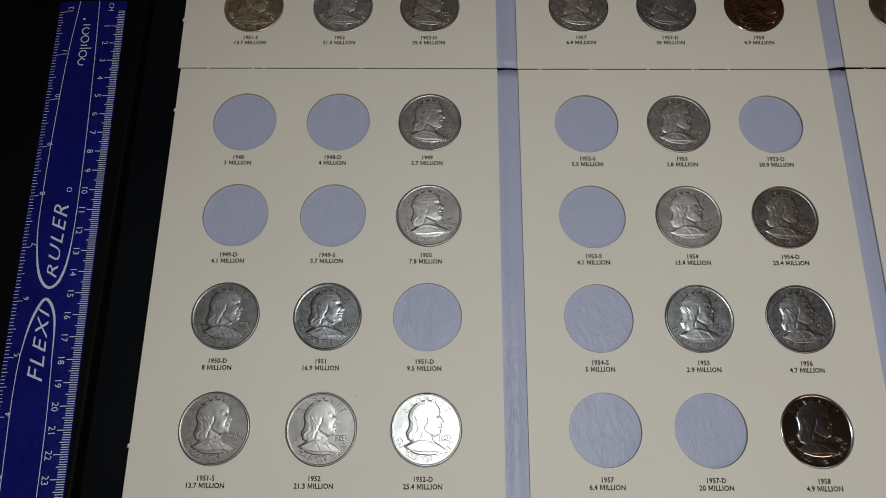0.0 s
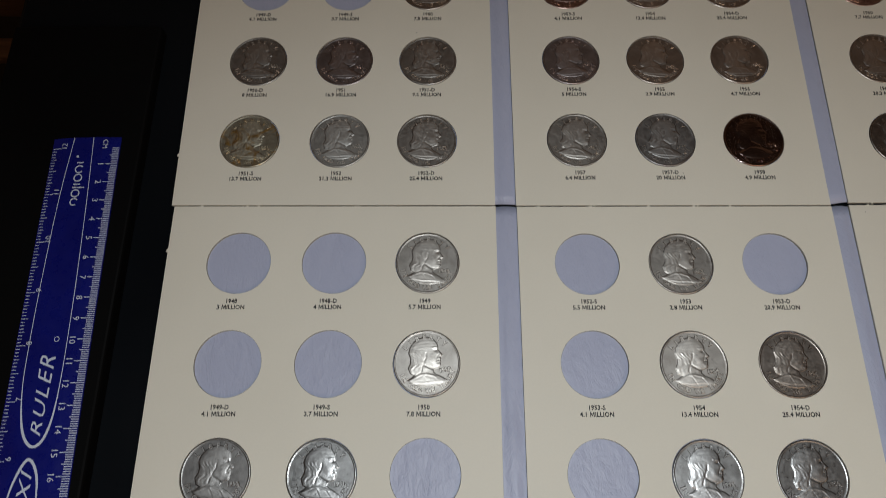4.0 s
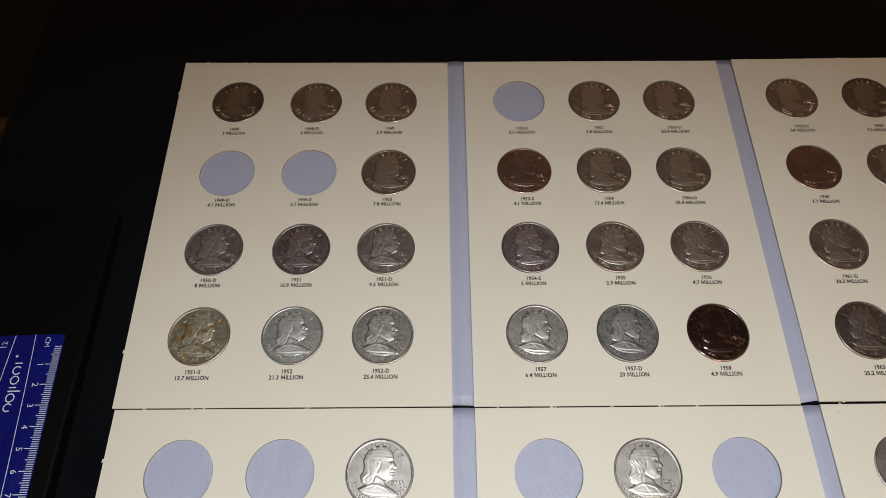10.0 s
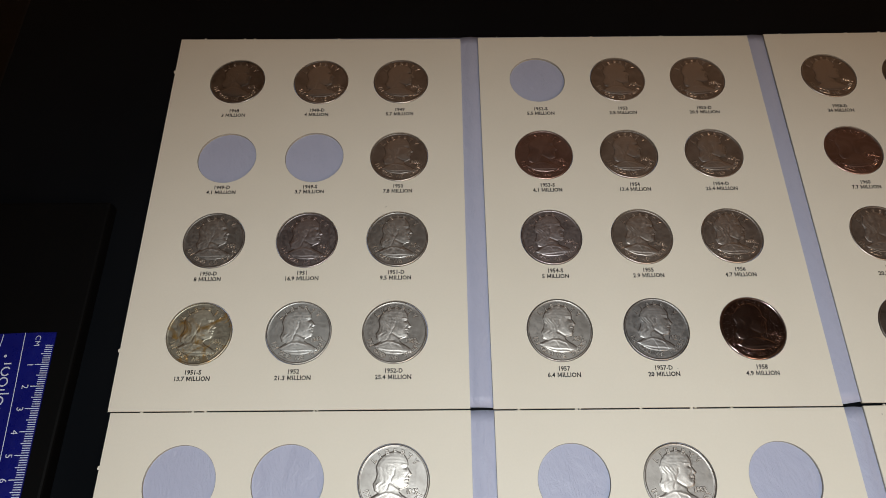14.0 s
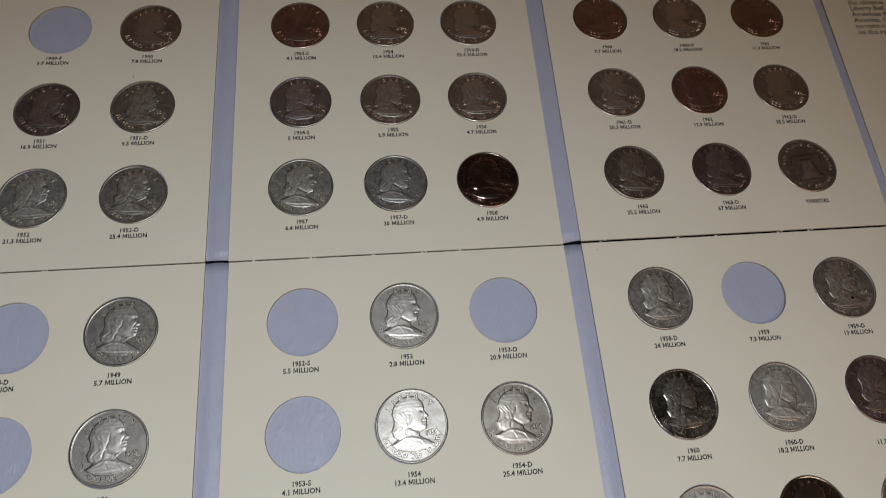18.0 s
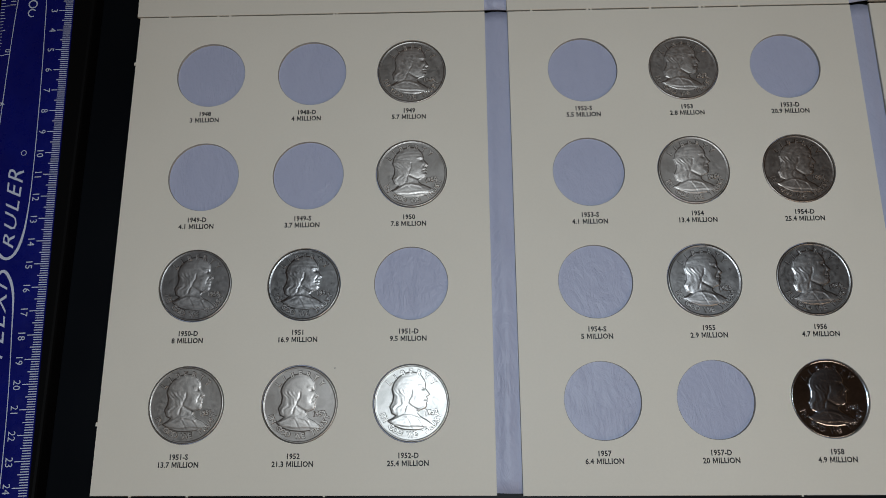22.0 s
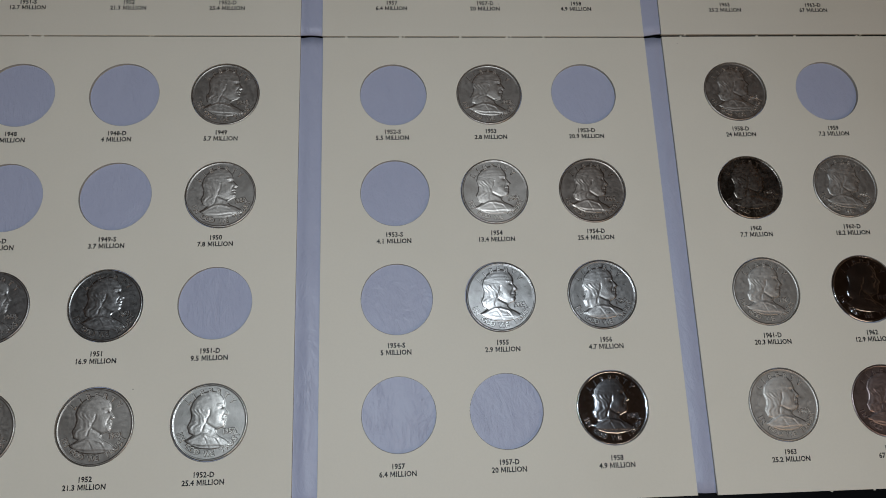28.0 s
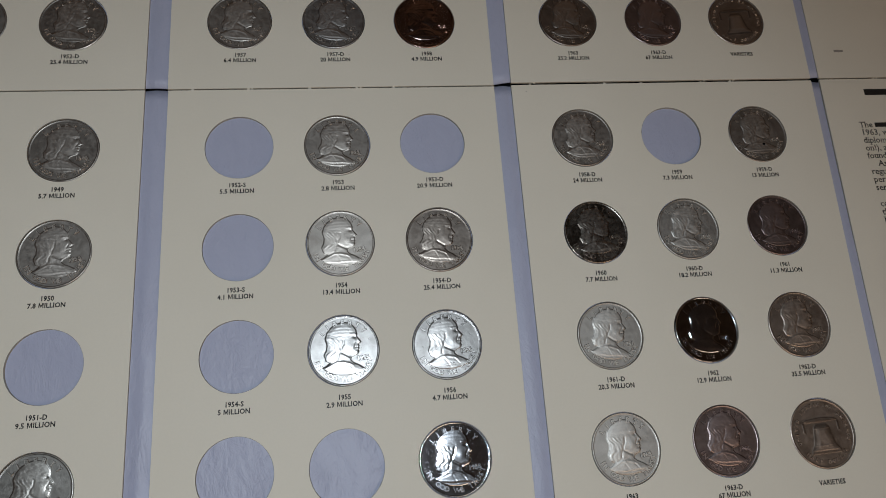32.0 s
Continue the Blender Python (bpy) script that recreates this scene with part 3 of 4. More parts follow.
# ---------------------------------------------------------------- albums
PAGE_T = 0.0012
HOLE = 0.01560
COLUMNS = [(-0.0965, -0.0502, -0.0039), (0.0749, 0.1209, 0.1664), (0.2415, 0.2878, 0.3343)]
LABELS = [
    [("1948", "3 MILLION"), ("1948-D", "4 MILLION"), ("1949", "5.7 MILLION"), ("1949-D", "4.1 MILLION"), ("1949-S", "3.7 MILLION"),
     ("1950", "7.8 MILLION"), ("1950-D", "8 MILLION"), ("1951", "16.9 MILLION"), ("1951-D", "9.5 MILLION"), ("1951-S", "13.7 MILLION"),
     ("1952", "21.3 MILLION"), ("1952-D", "25.4 MILLION")],
    [("1952-S", "5.5 MILLION"), ("1953", "2.8 MILLION"), ("1953-D", "20.9 MILLION"), ("1953-S", "4.1 MILLION"), ("1954", "13.4 MILLION"),
     ("1954-D", "25.4 MILLION"), ("1954-S", "5 MILLION"), ("1955", "2.9 MILLION"), ("1956", "4.7 MILLION"), ("1957", "6.4 MILLION"),
     ("1957-D", "20 MILLION"), ("1958", "4.9 MILLION")],
    [("1958-D", "24 MILLION"), ("1959", "7.3 MILLION"), ("1959-D", "13 MILLION"), ("1960", "7.7 MILLION"), ("1960-D", "18.2 MILLION"),
     ("1961", "11.3 MILLION"), ("1961-D", "20.3 MILLION"), ("1962", "12.9 MILLION"), ("1962-D", "35.5 MILLION"), ("1963", "25.2 MILLION"),
     ("1963-D", "67 MILLION"), ("VARIETIES",)],
]
TEXT_LINES = [
    (0, "The ######## silver half dollar series, minted from"), (0, "1963, was minted in honor of ######## ########,"),
    (0, "diplomat, scientist, inventor, printer (and so"), (0, "on!), and one of America's most respected"), (0, "founding fathers."),
    (1, "As a testament to ########'s greatness, this was the"), (0, "regular-issue coin in United States history of a"),
    (0, "person who was not a president, and the only"), (0, "series minted every year in 90 percent silver."),
    (1, "Designed by U.S. Mint Chief ##### ####, the"), (0, "coin features a classic profile of ######## on"),
    (0, "the obverse, while the reverse shows the"), (0, "Liberty Bell. Like ########, the Bell is of the"),
    (0, "American Revolution and the freedom of"), (0, "America. Mint marks (D, S; there is"), (0, "no mint mark for Philadelphia) are found"),
    (0, "on the reverse."),
]


def page_mesh(corners, holes, nibs_top, nibs_side):
    """A card page as a slab with round holes. corners: lower left, lower right, upper right, upper left. holes: rows of centres from the top."""
    verts, faces, raw, nibs = [], [], [], ([], [])
    ll, lr, ur, ul = [Vector((*c, 0)) for c in corners]
    wavy = random.Random(int(1e4 * (ll.x + 3 * ll.y) + 77))

    def edge(p, q, s):
        return p.lerp(q, s)

    if holes:
        ys = [(holes[k][0][1] + holes[k + 1][0][1]) / 2 for k in range(len(holes) - 1)]
        tops, lows = [None] + ys, ys + [None]
        xs = [(holes[0][k][0] + holes[0][k + 1][0]) / 2 for k in range(len(holes[0]) - 1)]
        lefts, rights = [None] + xs, xs + [None]

        def left_x(y):
            return ll.x + (ul.x - ll.x) * (y - ll.y) / (ul.y - ll.y)

        def right_x(y):
            return lr.x + (ur.x - lr.x) * (y - lr.y) / (ur.y - lr.y)

        def top_y(x):
            return ul.y + (ur.y - ul.y) * (x - ul.x) / (ur.x - ul.x)

        def low_y(x):
            return ll.y + (lr.y - ll.y) * (x - ll.x) / (lr.x - ll.x)

        N = 18
        for r, row in enumerate(holes):
            for c, (cx, cy) in enumerate(row):
                def corner(right, top):
                    x = (rights[c] if right else lefts[c])
                    y = (tops[r] if top else lows[r])
                    for _ in range(3):
                        xx = x if x is not None else (right_x if right else left_x)(y if y is not None else cy)
                        yy = y if y is not None else (top_y if top else low_y)(xx)
                        if x is None:
                            xx = (right_x if right else left_x)(yy)
                    return xx, yy
                quad = [corner(1, 0), corner(1, 1), corner(0, 1), corner(0, 0)]
                outer = []
                for k in range(4):
                    (ax, ay), (bx, by) = quad[k], quad[(k + 1) % 4]
                    outer += [(ax + (bx - ax) * i / N, ay + (by - ay) * i / N) for i in range(N)]
                n, m = len(verts), len(outer)
                angs = [math.atan2(y - cy, x - cx) for x, y in outer]
                verts += [(x, y, 0.0) for x, y in outer]
                # the narrow chamfer makes a thin darker ring round the hole
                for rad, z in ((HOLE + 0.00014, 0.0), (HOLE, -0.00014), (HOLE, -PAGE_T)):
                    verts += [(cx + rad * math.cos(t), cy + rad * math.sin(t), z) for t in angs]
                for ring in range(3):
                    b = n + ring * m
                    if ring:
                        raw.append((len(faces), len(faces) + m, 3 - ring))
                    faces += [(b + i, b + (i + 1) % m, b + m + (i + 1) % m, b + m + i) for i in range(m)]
    else:
        verts += [tuple(p) for p in (ll, lr, ur, ul)]
        faces.append((0, 1, 2, 3))
    # edge walls with a slightly worn line
    loop = []
    for p, q in ((ll, lr), (lr, ur), (ur, ul), (ul, ll)):
        loop += [edge(p, q, k / 24) for k in range(24)]
    n, m = len(verts), len(loop)
    for z in (0.0, -0.00025, -PAGE_T):
        grow = 0.0 if z == 0 else 0.00012
        mid = (ll + lr + ur + ul) / 4
        for p in loop:
            out = (p - mid)
            verts.append((p.x + grow * (1 if out.x > 0 else -1), p.y + grow * (1 if out.y > 0 else -1), z))
    for ring in range(2):
        b = n + ring * m
        if ring == 1:
            raw.append((len(faces), len(faces) + m, 1))
        faces += [(b + i, b + m + i, b + m + (i + 1) % m, b + (i + 1) % m) for i in range(m)]

    def nib(x, y, dx, dy):
        k = len(nibs[0])
        for z in (-0.0002, -PAGE_T * 0.8):
            nibs[0].extend([(x - dx, y - dy, z), (x + dx, y - dy, z), (x + dx * 0.7, y + dy * 0.9, z), (x - dx * 0.7, y + dy, z)])
        nibs[1].extend([(k, k + 1, k + 2, k + 3), (k, k + 4, k + 5, k + 1), (k + 1, k + 5, k + 6, k + 2), (k + 2, k + 6, k + 7, k + 3), (k + 3, k + 7, k + 4, k)])

    # the small torn nibs that the die-cutting leaves on the edges
    for s in nibs_top:
        p = edge(ul, ur, s)
        nib(p.x, p.y + 0.0003, 0.0004 + 0.0004 * wavy.random(), 0.0004 + 0.0003 * wavy.random())
        if wavy.random() < 0.5:
            continue
        p = edge(ll, lr, s + 0.013)
        nib(p.x, p.y - 0.0002, 0.0003 + 0.0003 * wavy.random(), 0.0004)
    for s in nibs_side:
        p = edge(ll, ul, s)
        nib(p.x - 0.0003, p.y, 0.0006, 0.0008)
    return verts, faces, raw, nibs


SERIFS = {}


def serif_glyph(c, bold):
    """A glyph with small slabs added at the foot and head of its upright strokes."""
    if (c, bold) not in SERIFS:
        vs, fs, adv = GLYPHS[(c, bold)]
        verts, faces = [(v[0] * 1.04, v[1], 0.0) for v in vs], list(fs)
        seen = set()
        for f in fs:
            for i, j in zip(f, f[1:] + f[:1]):
                seen.add((i, j))
        top = max(v[1] for v in vs)
        for i, j in sorted(seen):
            a, b = verts[i], verts[j]
            if (j, i) in seen or abs(a[1] - b[1]) > 0.004 or not 0.03 < abs(a[0] - b[0]) < 0.19 or c in ".,-!()':;":
                continue
            low = abs(a[1]) < 0.05 or a[1] < -0.12
            if not (low or a[1] > top - 0.05 or 0.42 < a[1] < 0.56):
                continue
            x0, x1 = min(a[0], b[0]) - 0.075, max(a[0], b[0]) + 0.075
            y0, y1 = (a[1], a[1] + 0.045) if low else (a[1] - 0.045, a[1])
            n = len(verts)
            verts += [(x0, y0, 0.0), (x1, y0, 0.0), (x1, y1, 0.0), (x0, y1, 0.0)]
            faces.append((n, n + 1, n + 2, n + 3))
        SERIFS[(c, bold)] = (verts, faces, adv * 1.04)
    return SERIFS[(c, bold)]


def blocked_text(s, size, bold=THIN, wide=1.0):
    """Text in which each run of # becomes a plain bar."""
    pieces, x, k = [], 0.0, 0
    while k < len(s):
        if s[k] == "#":
            j = k
            while j < len(s) and s[j] == "#":
                j += 1
            w = (j - k) * size * (0.52 if size < 0.006 else 0.68)
            pieces.append(([(x, 0.02 * size, 0), (x + w, 0.02 * size, 0), (x + w, size * 0.56, 0), (x, size * 0.56, 0)], [(0, 1, 2, 3)]))
            x += w
            k = j
        elif s[k] == " ":
            x += 0.28 * size
            k += 1
        else:
            vs, fs, adv = serif_glyph(s[k], bold)
            pieces.append(([(x + v[0] * size, v[1] * size, 0) for v in vs], fs))
            x += adv * size
            k += 1
    vs, fs = joined(pieces)
    return [(v[0] * wide, v[1], 0) for v in vs], fs


NIBS = [(0.085, 0.227, 0.262, 0.565), (0.07, 0.235, 0.42, 0.565, 0.68), (0.06, 0.30, 0.42, 0.62, 0.72), (0.2, 0.5, 0.8)]
SPECKS = [(-0.0098, 0.2982, 0.00026), (-0.0342, 0.0302, 0.00024), (0.2155, 0.1898, 0.00022), (0.1275, 0.2115, 0.00022)]
SIDES = [(0.13, 0.89), (), (), ()]


def cover_mesh(x0, x1, foot, y1, spines, z):
    """The folded lining: flat under the pages, with a soft ridge along each spine. foot: the points of its lower edge."""
    xs = sorted(set(np.round(np.concatenate([np.linspace(x0, x1, 60)] + [np.linspace(a, b, 9) for a, b in spines]), 6).tolist()))
    low = np.interp(xs, [p[0] for p in foot], [p[1] for p in foot]).tolist()
    steps = np.linspace(0, 1, 40).tolist()
    grid = [(x, lo + (y1 - lo) * k) for k in steps for x, lo in zip(xs, low)]

    def height(x, y):
        h = 0.0
        for a, b in spines:
            if a <= x <= b:
                s = (x - a) / (b - a)
                h += 0.0007 * math.sin(math.pi * s) ** 2 + 0.00018 * noise.noise((x * 240, y * 55, 1.7))
        return z + h

    n, m = len(xs), len(steps)
    verts = [(x, y, height(x, y)) for x, y in grid] + [(x, y, z - 0.0004) for x, y in grid]
    faces = [(j * n + i, j * n + i + 1, (j + 1) * n + i + 1, (j + 1) * n + i) for j in range(m - 1) for i in range(n - 1)]
    k = n * m
    faces += [(a + k, d + k, c + k, b + k) for a, b, c, d in faces]
    rim = [i for i in range(n)] + [j * n + n - 1 for j in range(1, m)] + [(m - 1) * n + i for i in range(n - 2, -1, -1)] + [j * n for j in range(m - 2, 0, -1)]
    faces += [(a, a + k, b + k, b) for a, b in zip(rim, rim[1:] + rim[:1])]
    return verts, faces


def build_album(pages, spots, label, group, stands, codes, coin_tilt):
    album = tagged(new("coin_album"), label, "coin album")
    x0, x1 = min(p[0][0] for p in pages) + 0.0006, max(p[1][0] for p in pages) - 0.0006
    y0, y1 = max(p[1][1] for p in pages) + 0.0007, max(p[3][1] for p in pages) - 0.0012
    spines = [(min(pages[k][1][0], pages[k][2][0]), max(pages[k + 1][0][0], pages[k + 1][3][0])) for k in range(3)]
    foot = [(c[0], c[1] + 0.0007) for p in pages for c in p[:2]]
    v, f = cover_mesh(x0, x1, foot, y1, spines, -PAGE_T)
    link_mesh("cover", v, f, BLUE, album, True, "wrinkled pale blue paper lining")
    part("outer_cover", box(x0, x1, y0 + 0.0006, y1 - 0.0006, TABLE_Z, -PAGE_T - 0.0004, 0.0003), FOLDER, album, "dark board cover under the pages")
    rng = random.Random(len(label))
    for k, corners in enumerate(pages):
        holes = [[(x, y) for x in spots[k][0]] for y in spots[k][1]] if k < 3 else []
        if k == 0 and corners[0][1] > 0.1:
            holes[0][0] = (holes[0][0][0] - 0.0008, holes[0][0][1] + 0.0009)
        v, f, raw, nibs = page_mesh(corners, holes, NIBS[k], SIDES[k])
        page = link_mesh("page", v, f, CARD, album, False, "cream card page with round coin slots" if k < 3 else "cream card page with printed text")
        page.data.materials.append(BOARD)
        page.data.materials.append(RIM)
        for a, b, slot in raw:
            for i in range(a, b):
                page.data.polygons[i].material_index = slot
        bm = bmesh.new()
        bm.from_mesh(page.data)
        bmesh.ops.remove_doubles(bm, verts=bm.verts[:], dist=2e-6)
        bm.to_mesh(page.data)
        bm.free()
        tagged(link_mesh("torn_nibs", *nibs, CARD, page), kind="stuff")
        z = 0.00004
        for r in range(4 if k < 3 else 0):
            for c in range(3):
                lines = LABELS[k][3 * r + c]
                size = 0.00293
                x, y = COLUMNS[k][c] + spots[k][2], LABEL_ROWS[r] + spots[k][3] + (0.0002 * (r - 2) if k == 1 else 0.0)
                for n, line in enumerate(lines):
                    vs, fs = centred_lines([line], size, 0.0, BOLD, 0.00008, 0.92)
                    name = "printed_year" if line[0] == "1" and n == 0 else "printed_mintage" if n else "printed_word"
                    text = link_mesh(name, moved(vs, x, y + (0.00045 if len(lines) > 1 else -0.0009) - 0.00300 * n, z), fs, INK, page)
                    tagged(text, kind="stuff")
                slot = codes[k][3 * r + c]
                if slot != ".":
                    year = lines[0][:4] if lines[0][0] == "1" else "1963"
                    dx, dy = rng.uniform(-0.0002, 0.0002), rng.uniform(-0.0002, 0.0002)
                    if lines[0] == "1948" and corners[0][1] > 0.1:
                        dx, dy = -0.0008, 0.0009
                    build_coin(spots[k][0][c] + dx, spots[k][1][r] + dy, -0.00018, slot, year, group, stands, rng.uniform(-6, 6),
                               (rng.uniform(-coin_tilt, coin_tilt), rng.uniform(-coin_tilt, coin_tilt)), lines[0] == "VARIETIES")
        for x, y, r in SPECKS:
            if corners[0][0] < x < corners[1][0] and corners[0][1] < y < corners[3][1]:
                dot = bmesh.new()
                bmesh.ops.create_uvsphere(dot, u_segments=10, v_segments=6, radius=r)
                bmesh.ops.scale(dot, vec=(1, 1.4, 0.25), verts=dot.verts)
                bmesh.ops.translate(dot, vec=(x, y, 0.00003), verts=dot.verts)
                part("dark_speck", dot, GREY_INK if r < 0.00025 else INK, page)
        if k == 3:
            xl, top = corners[3][0] + (0.0160 if corners[3][1] < 0.3 else 0.0125), corners[3][1]
            vs, fs = blocked_text("######## HALF DOLLARS", 0.0066, BOLD, 1.0)
            link_mesh("printed_heading", moved(vs, xl + (0.0078 if top < 0.3 else 0.0105), top - 0.0098, z), fs, INK, page)
            vs, fs = blocked_text("1948-1963", 0.0052, BOLD)
            link_mesh("printed_heading", moved(vs, xl + 0.046, top - 0.0175, z), fs, INK, page)
            for i, (indent, line) in enumerate(TEXT_LINES):
                vs, fs = blocked_text(line, 0.0047, MID, 0.98)
                link_mesh("printed_line", moved(vs, xl + 0.005 * indent + (0.0036 * (1 - i / 16) if top > 0.3 else 0.0), top - 0.0285 - 0.00440 * i, z), fs, INK, page)
            vs, fs = blocked_text("####", 0.0026)
            link_mesh("printed_code", moved(vs, corners[0][0] + 0.0125, corners[0][1] + 0.0155, z), fs, GREY_INK, page)
    return album


# for each page: the slots' columns and rows, and how far its printed labels are shifted
LABEL_ROWS = [0.1428, 0.0931, 0.0437, -0.0059]
UP = 0.2162
low_spots = [((-0.0950, -0.0484, -0.0028), (0.1635, 0.1143, 0.0655, 0.0160), 0.0, 0.0),
             ((0.0750, 0.1205, 0.1661), (0.1628, 0.1140, 0.0652, 0.0163), -0.0006, 0.0),
             ((0.2415, 0.2880, 0.3346), (0.1638, 0.1143, 0.0648, 0.0150), -0.0004, -0.0002)]
up_spots = [((-0.0963, -0.0493, -0.0036), (0.3804, 0.3293, 0.2798, 0.2306), 0.0, UP),
            ((0.0745, 0.1205, 0.1664), (0.3808, 0.3298, 0.2800, 0.2307), 0.0, UP),
            ((0.2423, 0.2893, 0.3365), (0.3822, 0.3310, 0.2806, 0.2313), 0.0012, UP)]
low_pages = [
    [(-0.1310, -0.0190), (0.0311, -0.0198), (0.0311, 0.1932), (-0.1305, 0.1934)],
    [(0.0416, -0.0200), (0.1986, -0.0205), (0.1992, 0.1929), (0.0419, 0.1929)],
    [(0.2073, -0.0207), (0.3650, -0.0215), (0.3715, 0.1941), (0.2082, 0.1935)],
    [(0.3700, -0.0215), (0.5300, -0.0220), (0.5350, 0.1950), (0.3766, 0.1945)],
]
up_pages = [
    [(-0.1320, 0.1942), (0.0310, 0.1941), (0.0310, 0.4115), (-0.1342, 0.4130)],
    [(0.0416, 0.1938), (0.1991, 0.1938), (0.2015, 0.4125), (0.0415, 0.4125)],
    [(0.2083, 0.1950), (0.3715, 0.1955), (0.3765, 0.4150), (0.2115, 0.4135)],
    [(0.3765, 0.1955), (0.5350, 0.1960), (0.5400, 0.4160), (0.3825, 0.4150)],
]
build_album(low_pages, low_spots, "open folding coin album with cream pages and blue spines, half filled", "coins in the half-filled album",
            "a half-filled album", ["..w..wkg.wwb", ".w..wd.gg..p", "w.wslvlpmlvm"], 0.8)
build_album(up_pages, up_spots, "open folding coin album with cream pages and blue spines, nearly full", "coins in the nearly full album",
            "a nearly full album", ["dmm..mwuwylw", ".mmrmmummwkq", "mddrmrmrmdvm"], 0.8)


# ---------------------------------------------------------------- ruler on its black case
def build_case():
    c = tagged(new("black_case"), "flat matt black case lying on the table under the ruler", "case")
    part("body", box(-0.232, -0.1505, -0.135, 0.300, TABLE_Z, 0.0046, 0.0012), CASE, c)
    return c


def smooth_curve(knots, n):
    """A smooth line through knots (Catmull-Rom)."""
    p = [Vector(k) for k in knots]
    p = [p[0] * 2 - p[1]] + p + [p[-1] * 2 - p[-2]]
    out = []
    for i in range(1, len(p) - 2):
        for k in range(n):
            t = k / n
            a, b, c, d = p[i - 1:i + 3]
            out.append(0.5 * ((2 * b) + (c - a) * t + (2 * a - 5 * b + 4 * c - d) * t * t + (3 * b - a - 3 * c + d) * t ** 3))
    out.append(p[-2])
    return [(v.x, v.y) for v in out]


def build_ruler():
    """Local x: across from the centimetre edge (0) to the inch edge (-35 mm); local y: along, 0 at the top end and falling."""
    W, L = 0.0345, 0.318
    ruler = tagged(new("ruler"), "dark blue plastic ruler with white centimetre and inch marks", "ruler")
    bm = bmesh.new()
    prof = [(0, 0.0), (0, 0.0005), (-0.0085, 0.0013), (-0.012, 0.0014), (-W + 0.010, 0.0014), (-W + 0.0075, 0.0013), (-W, 0.0005), (-W, 0.0)]
    ends = []
    for y in (0.0, -L):
        ends.append([bm.verts.new((x, y, z)) for x, z in prof])
    for i in range(len(prof)):
        j = (i + 1) % len(prof)
        bm.faces.new((ends[0][i], ends[0][j], ends[1][j], ends[1][i]))
    bm.faces.new(list(reversed(ends[0])))
    bm.faces.new(ends[1])
    bmesh.ops.recalc_face_normals(bm, faces=bm.faces[:])
    part("blade", bm, RULER, ruler)

    def top(x):
        if x > -0.0085:
            return 0.0005 + 0.0008 * (-x / 0.0085)
        if x < -W + 0.0075:
            return 0.0005 + 0.0008 * ((x + W) / 0.0075)
        return 0.0014

    Z = 0.00004

    def tick(y, a, b, w):
        return [(a, y - w / 2, top(a) + Z), (b, y - w / 2, top(b) + Z), (b, y + w / 2, top(b) + Z), (a, y + w / 2, top(a) + Z)], [(0, 1, 2, 3)]

    start = 0.0052
    marks = []
    for k in range(1, 301):
        length = 0.0062 if k % 10 == 0 else 0.0046 if k % 5 == 0 else 0.0036
        marks.append(tick(-start - k * 0.001, -0.0003, -length, 0.00036))
    v, f = joined(marks)
    link_mesh("centimetre_scale", v, f, WHITE_INK, ruler)
    marks = []
    for k in range(0, 193):
        y = -start - 0.3055 + k * 0.0254 / 16
        if y < -0.001:
            length = 0.0048 if k % 16 == 0 else 0.0038 if k % 8 == 0 else 0.0031 if k % 4 == 0 else 0.0024
            marks.append(tick(y, -W + 0.0003, -W + length, 0.0003))
    v, f = joined(marks)
    link_mesh("inch_scale", v, f, WHITE_INK, ruler)
    for k in range(1, 31):
        vs, fs = centred_lines([str(k)], 0.0042, 0, THIN)
        vs = moved(vs, -0.0096, -start - k * 0.010 - 0.0002, 0.00142 + Z, -math.pi / 2)
        link_mesh("centimetre_number", vs, fs, WHITE_INK, ruler)
    vs, fs = centred_lines(["CM"], 0.0036, 0, THIN)
    link_mesh("unit_mark", moved(vs, -0.0085, -0.0040, 0.00142 + Z, -math.pi / 2), fs, WHITE_INK, ruler)
    for k in range(1, 13):
        vs, fs = centred_lines([str(k)], 0.0038, 0, THIN)
        link_mesh("inch_number", moved(vs, -W + 0.0078, -start - 0.3055 + k * 0.0254 + 0.001, 0.00142 + Z, math.pi / 2), fs, WHITE_INK, ruler)
    # the two long loops of the decoration, thick at their round ends
    up = [(-.0138, 0), (-.0122, -.036), (-.0108, -.084), (-.0108, -.128), (-.0132, -.147), (-.0185, -.1525), (-.0240, -.1455), (-.0272, -.128),
          (-.0278, -.108), (-.0275, -.077), (-.0262, -.035), (-.0236, 0)]
    low = [(-.0108, -.250), (-.0108, -.234), (-.0112, -.210), (-.0124, -.186), (-.0140, -.166), (-.0190, -.1578), (-.0236, -.1660), (-.0262, -.179),
           (-.0272, -.192), (-.0272, -.210), (-.0265, -.234), (-.0262, -.250)]
    for knots in (up, low):
        line = smooth_curve(knots, 10)
        mid = -0.152 if knots is up else -0.158
        wid = [0.00035 + 0.0009 * math.exp(-((y - mid) / 0.016) ** 2) for x, y in line]
        v, f = ribbon(line, wid, 0.0014 + Z)
        link_mesh("loop_line", v, f, WHITE_INK, ruler)

    def bar(u, v, length, wide, slant):
        """A slanted plain bar standing for a letter of the maker's lettering; u along, v across."""
        a, b = v - length / 2, v + length / 2
        pts = [(-a, -u - slant), (-b, -u + slant)]
        return ribbon(pts, [wide, wide], 0.0014 + Z)

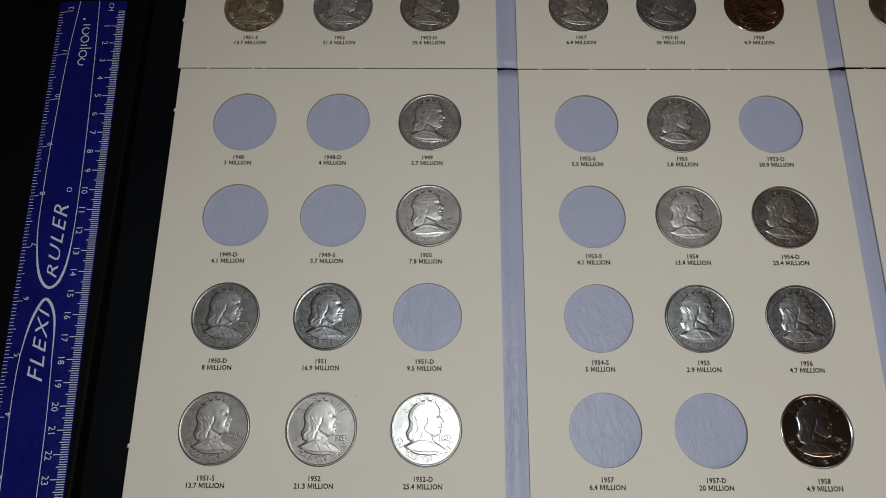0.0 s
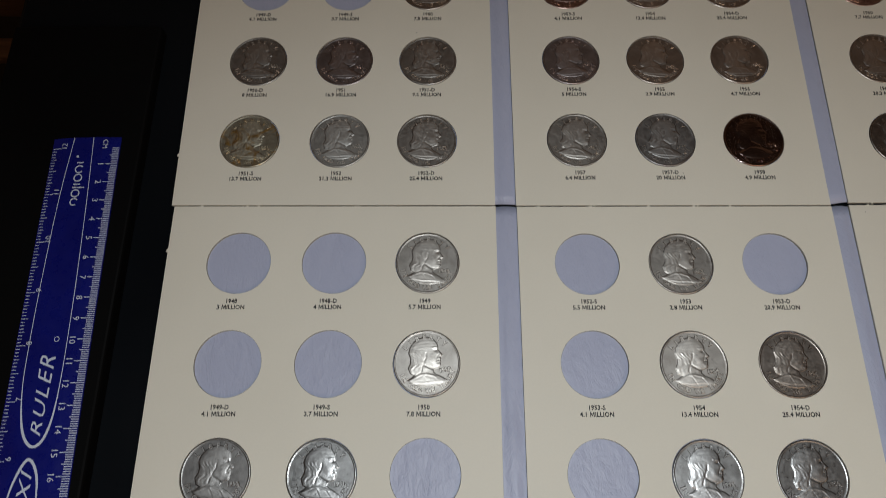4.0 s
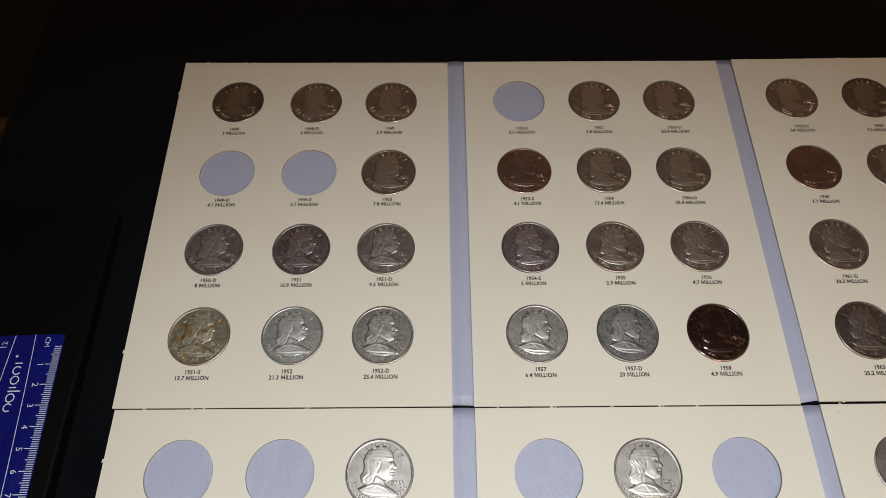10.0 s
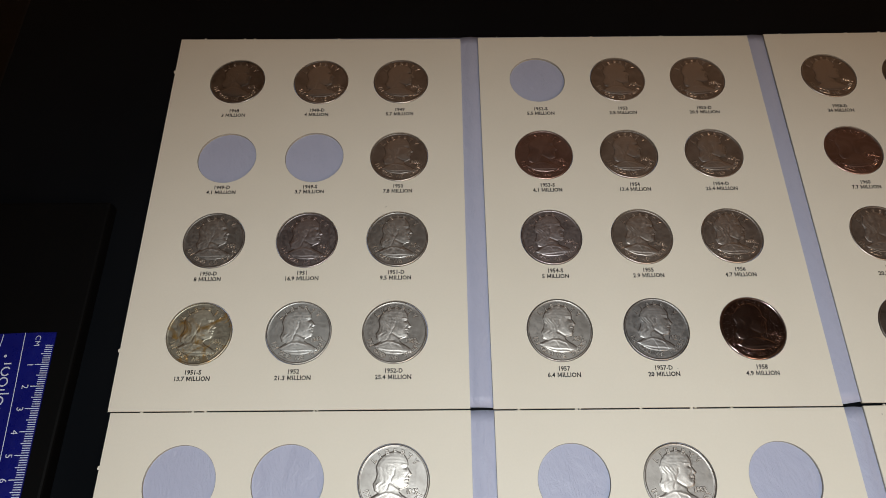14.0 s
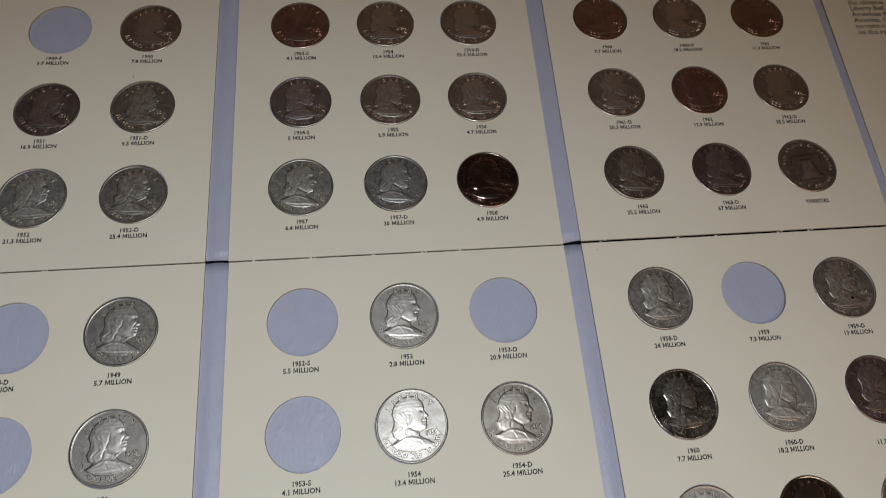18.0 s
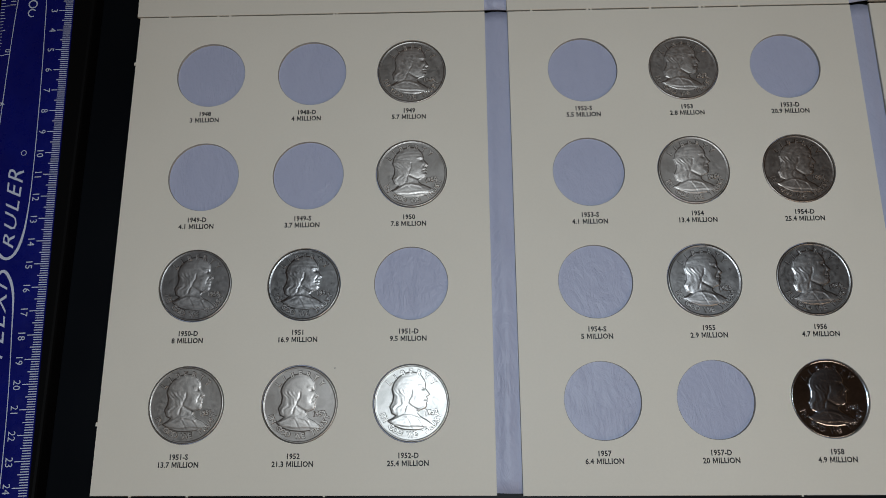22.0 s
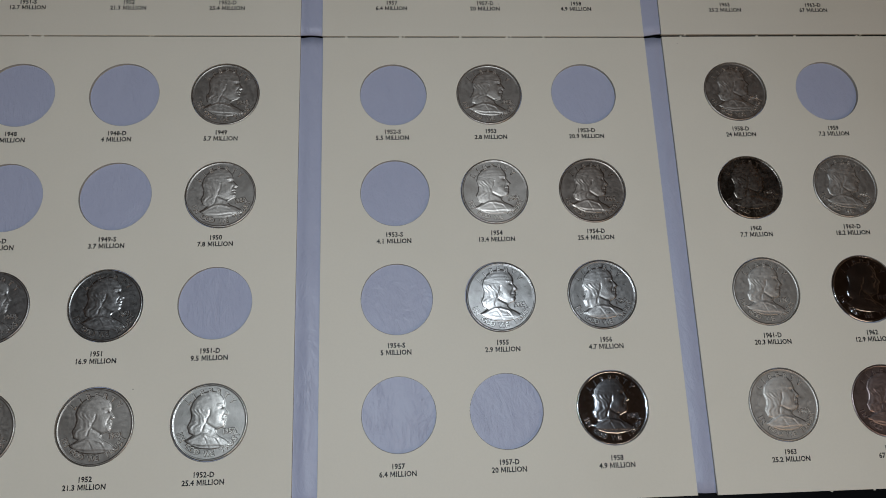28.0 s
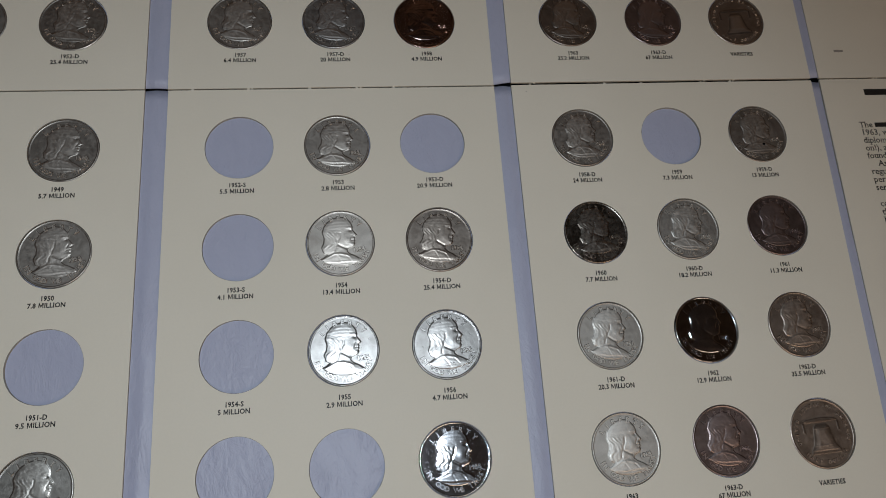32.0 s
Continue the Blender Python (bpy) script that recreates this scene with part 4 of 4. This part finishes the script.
    def ring(u, v, r, w, turns=1.0):
        pts = [(-v + r * math.cos(t), -u + r * math.sin(t)) for t in np.linspace(0.6, 0.6 + 2 * math.pi * turns, 20)]
        return ribbon(pts, [w] * 20, 0.0014 + Z)

    def word(s, u, length, tall_start, tall_end, v):
        """Slanted hand lettering that runs up the blade from u, growing or shrinking on its way."""
        vs, fs, w = text_geometry(s, 0.01, THIN, 0.0009)
        out = []
        for a, b, _ in vs:
            k = a / w
            tall = (tall_start + (tall_end - tall_start) * k) / 0.0072
            out.append((-v - (b - 0.0036) * tall, -u + k * length + 0.42 * b, 0.0014 + Z))
        return out, fs

    for s, u, length, a, b, v in (("RULER", 0.1490, 0.0370, 0.0048, 0.0074, 0.0182), ("FLEXI", 0.1955, 0.0325, 0.0074, 0.0050, 0.0190)):
        link_mesh("printed_word", *word(s, u, length, a, b, v), WHITE_INK, ruler)
    v, f = joined([ring(36.0e-3, 18.6e-3, 1.8e-3, 0.6e-3, 0.75), ring(31.4e-3, 18.6e-3, 1.9e-3, 0.6e-3), bar(28.2e-3, 17.6e-3, 6.0e-3, 0.6e-3, 0),
                   bar(26.4e-3, 18.6e-3, 3.4e-3, 0.6e-3, 0), ring(22.8e-3, 18.6e-3, 1.9e-3, 0.6e-3), ring(18.0e-3, 18.6e-3, 1.9e-3, 0.6e-3, 0.8),
                   bar(14.4e-3, 18.6e-3, 3.4e-3, 0.6e-3, 0), ring(10.8e-3, 20.4e-3, 0.4e-3, 0.5e-3)])
    link_mesh("maker_mark", v, f, WHITE_INK, ruler)
    v, f = ring(105e-3, 15.5e-3, 1.1e-3, 0.3e-3)
    link_mesh("maker_mark", v, f, WHITE_INK, ruler)
    ruler.matrix_world = pose(-0.1609, 0.2300, 0.0046, 0, 0, 1.85)
    return ruler


build_case()
build_ruler()


# ---------------------------------------------------------------- the stool beside the table
def build_stool():
    """A slatted wooden stool in the dark, its seat lower than the table top."""
    c = tagged(new("wooden_stool"), "brown slatted wooden stool in the dark beside the table", "stool")
    x0, x1, seat = -0.80, -0.40, -0.30
    for y, half, tip in ((0.413, 0.005, 0.0), (0.518, 0.013, 0.010), (0.603, 0.011, 0.0)):
        bm = box(x0, x1, y - half, y + half, seat - 0.014, seat, 0.003)
        for v in bm.verts:
            v.co.y += tip * math.sin((v.co.x - x0) * 9.0)
            v.co.z += 0.0015 * noise.noise((v.co.x * 20, y * 40, 0.0))
        part("slat", bm, WOOD, c)
    for y in (0.413, 0.603):
        part("rail", box(x0 + 0.01, x1 - 0.02, y - 0.004, y + 0.004, seat - 0.055, seat - 0.014, 0.002), WOOD, c)
        for x in (x0 + 0.03, x1 - 0.05):
            part("leg", box(x - 0.018, x + 0.018, y - 0.018, y + 0.018, Z0, seat - 0.055, 0.004), WOOD, c)
    return c


build_stool()
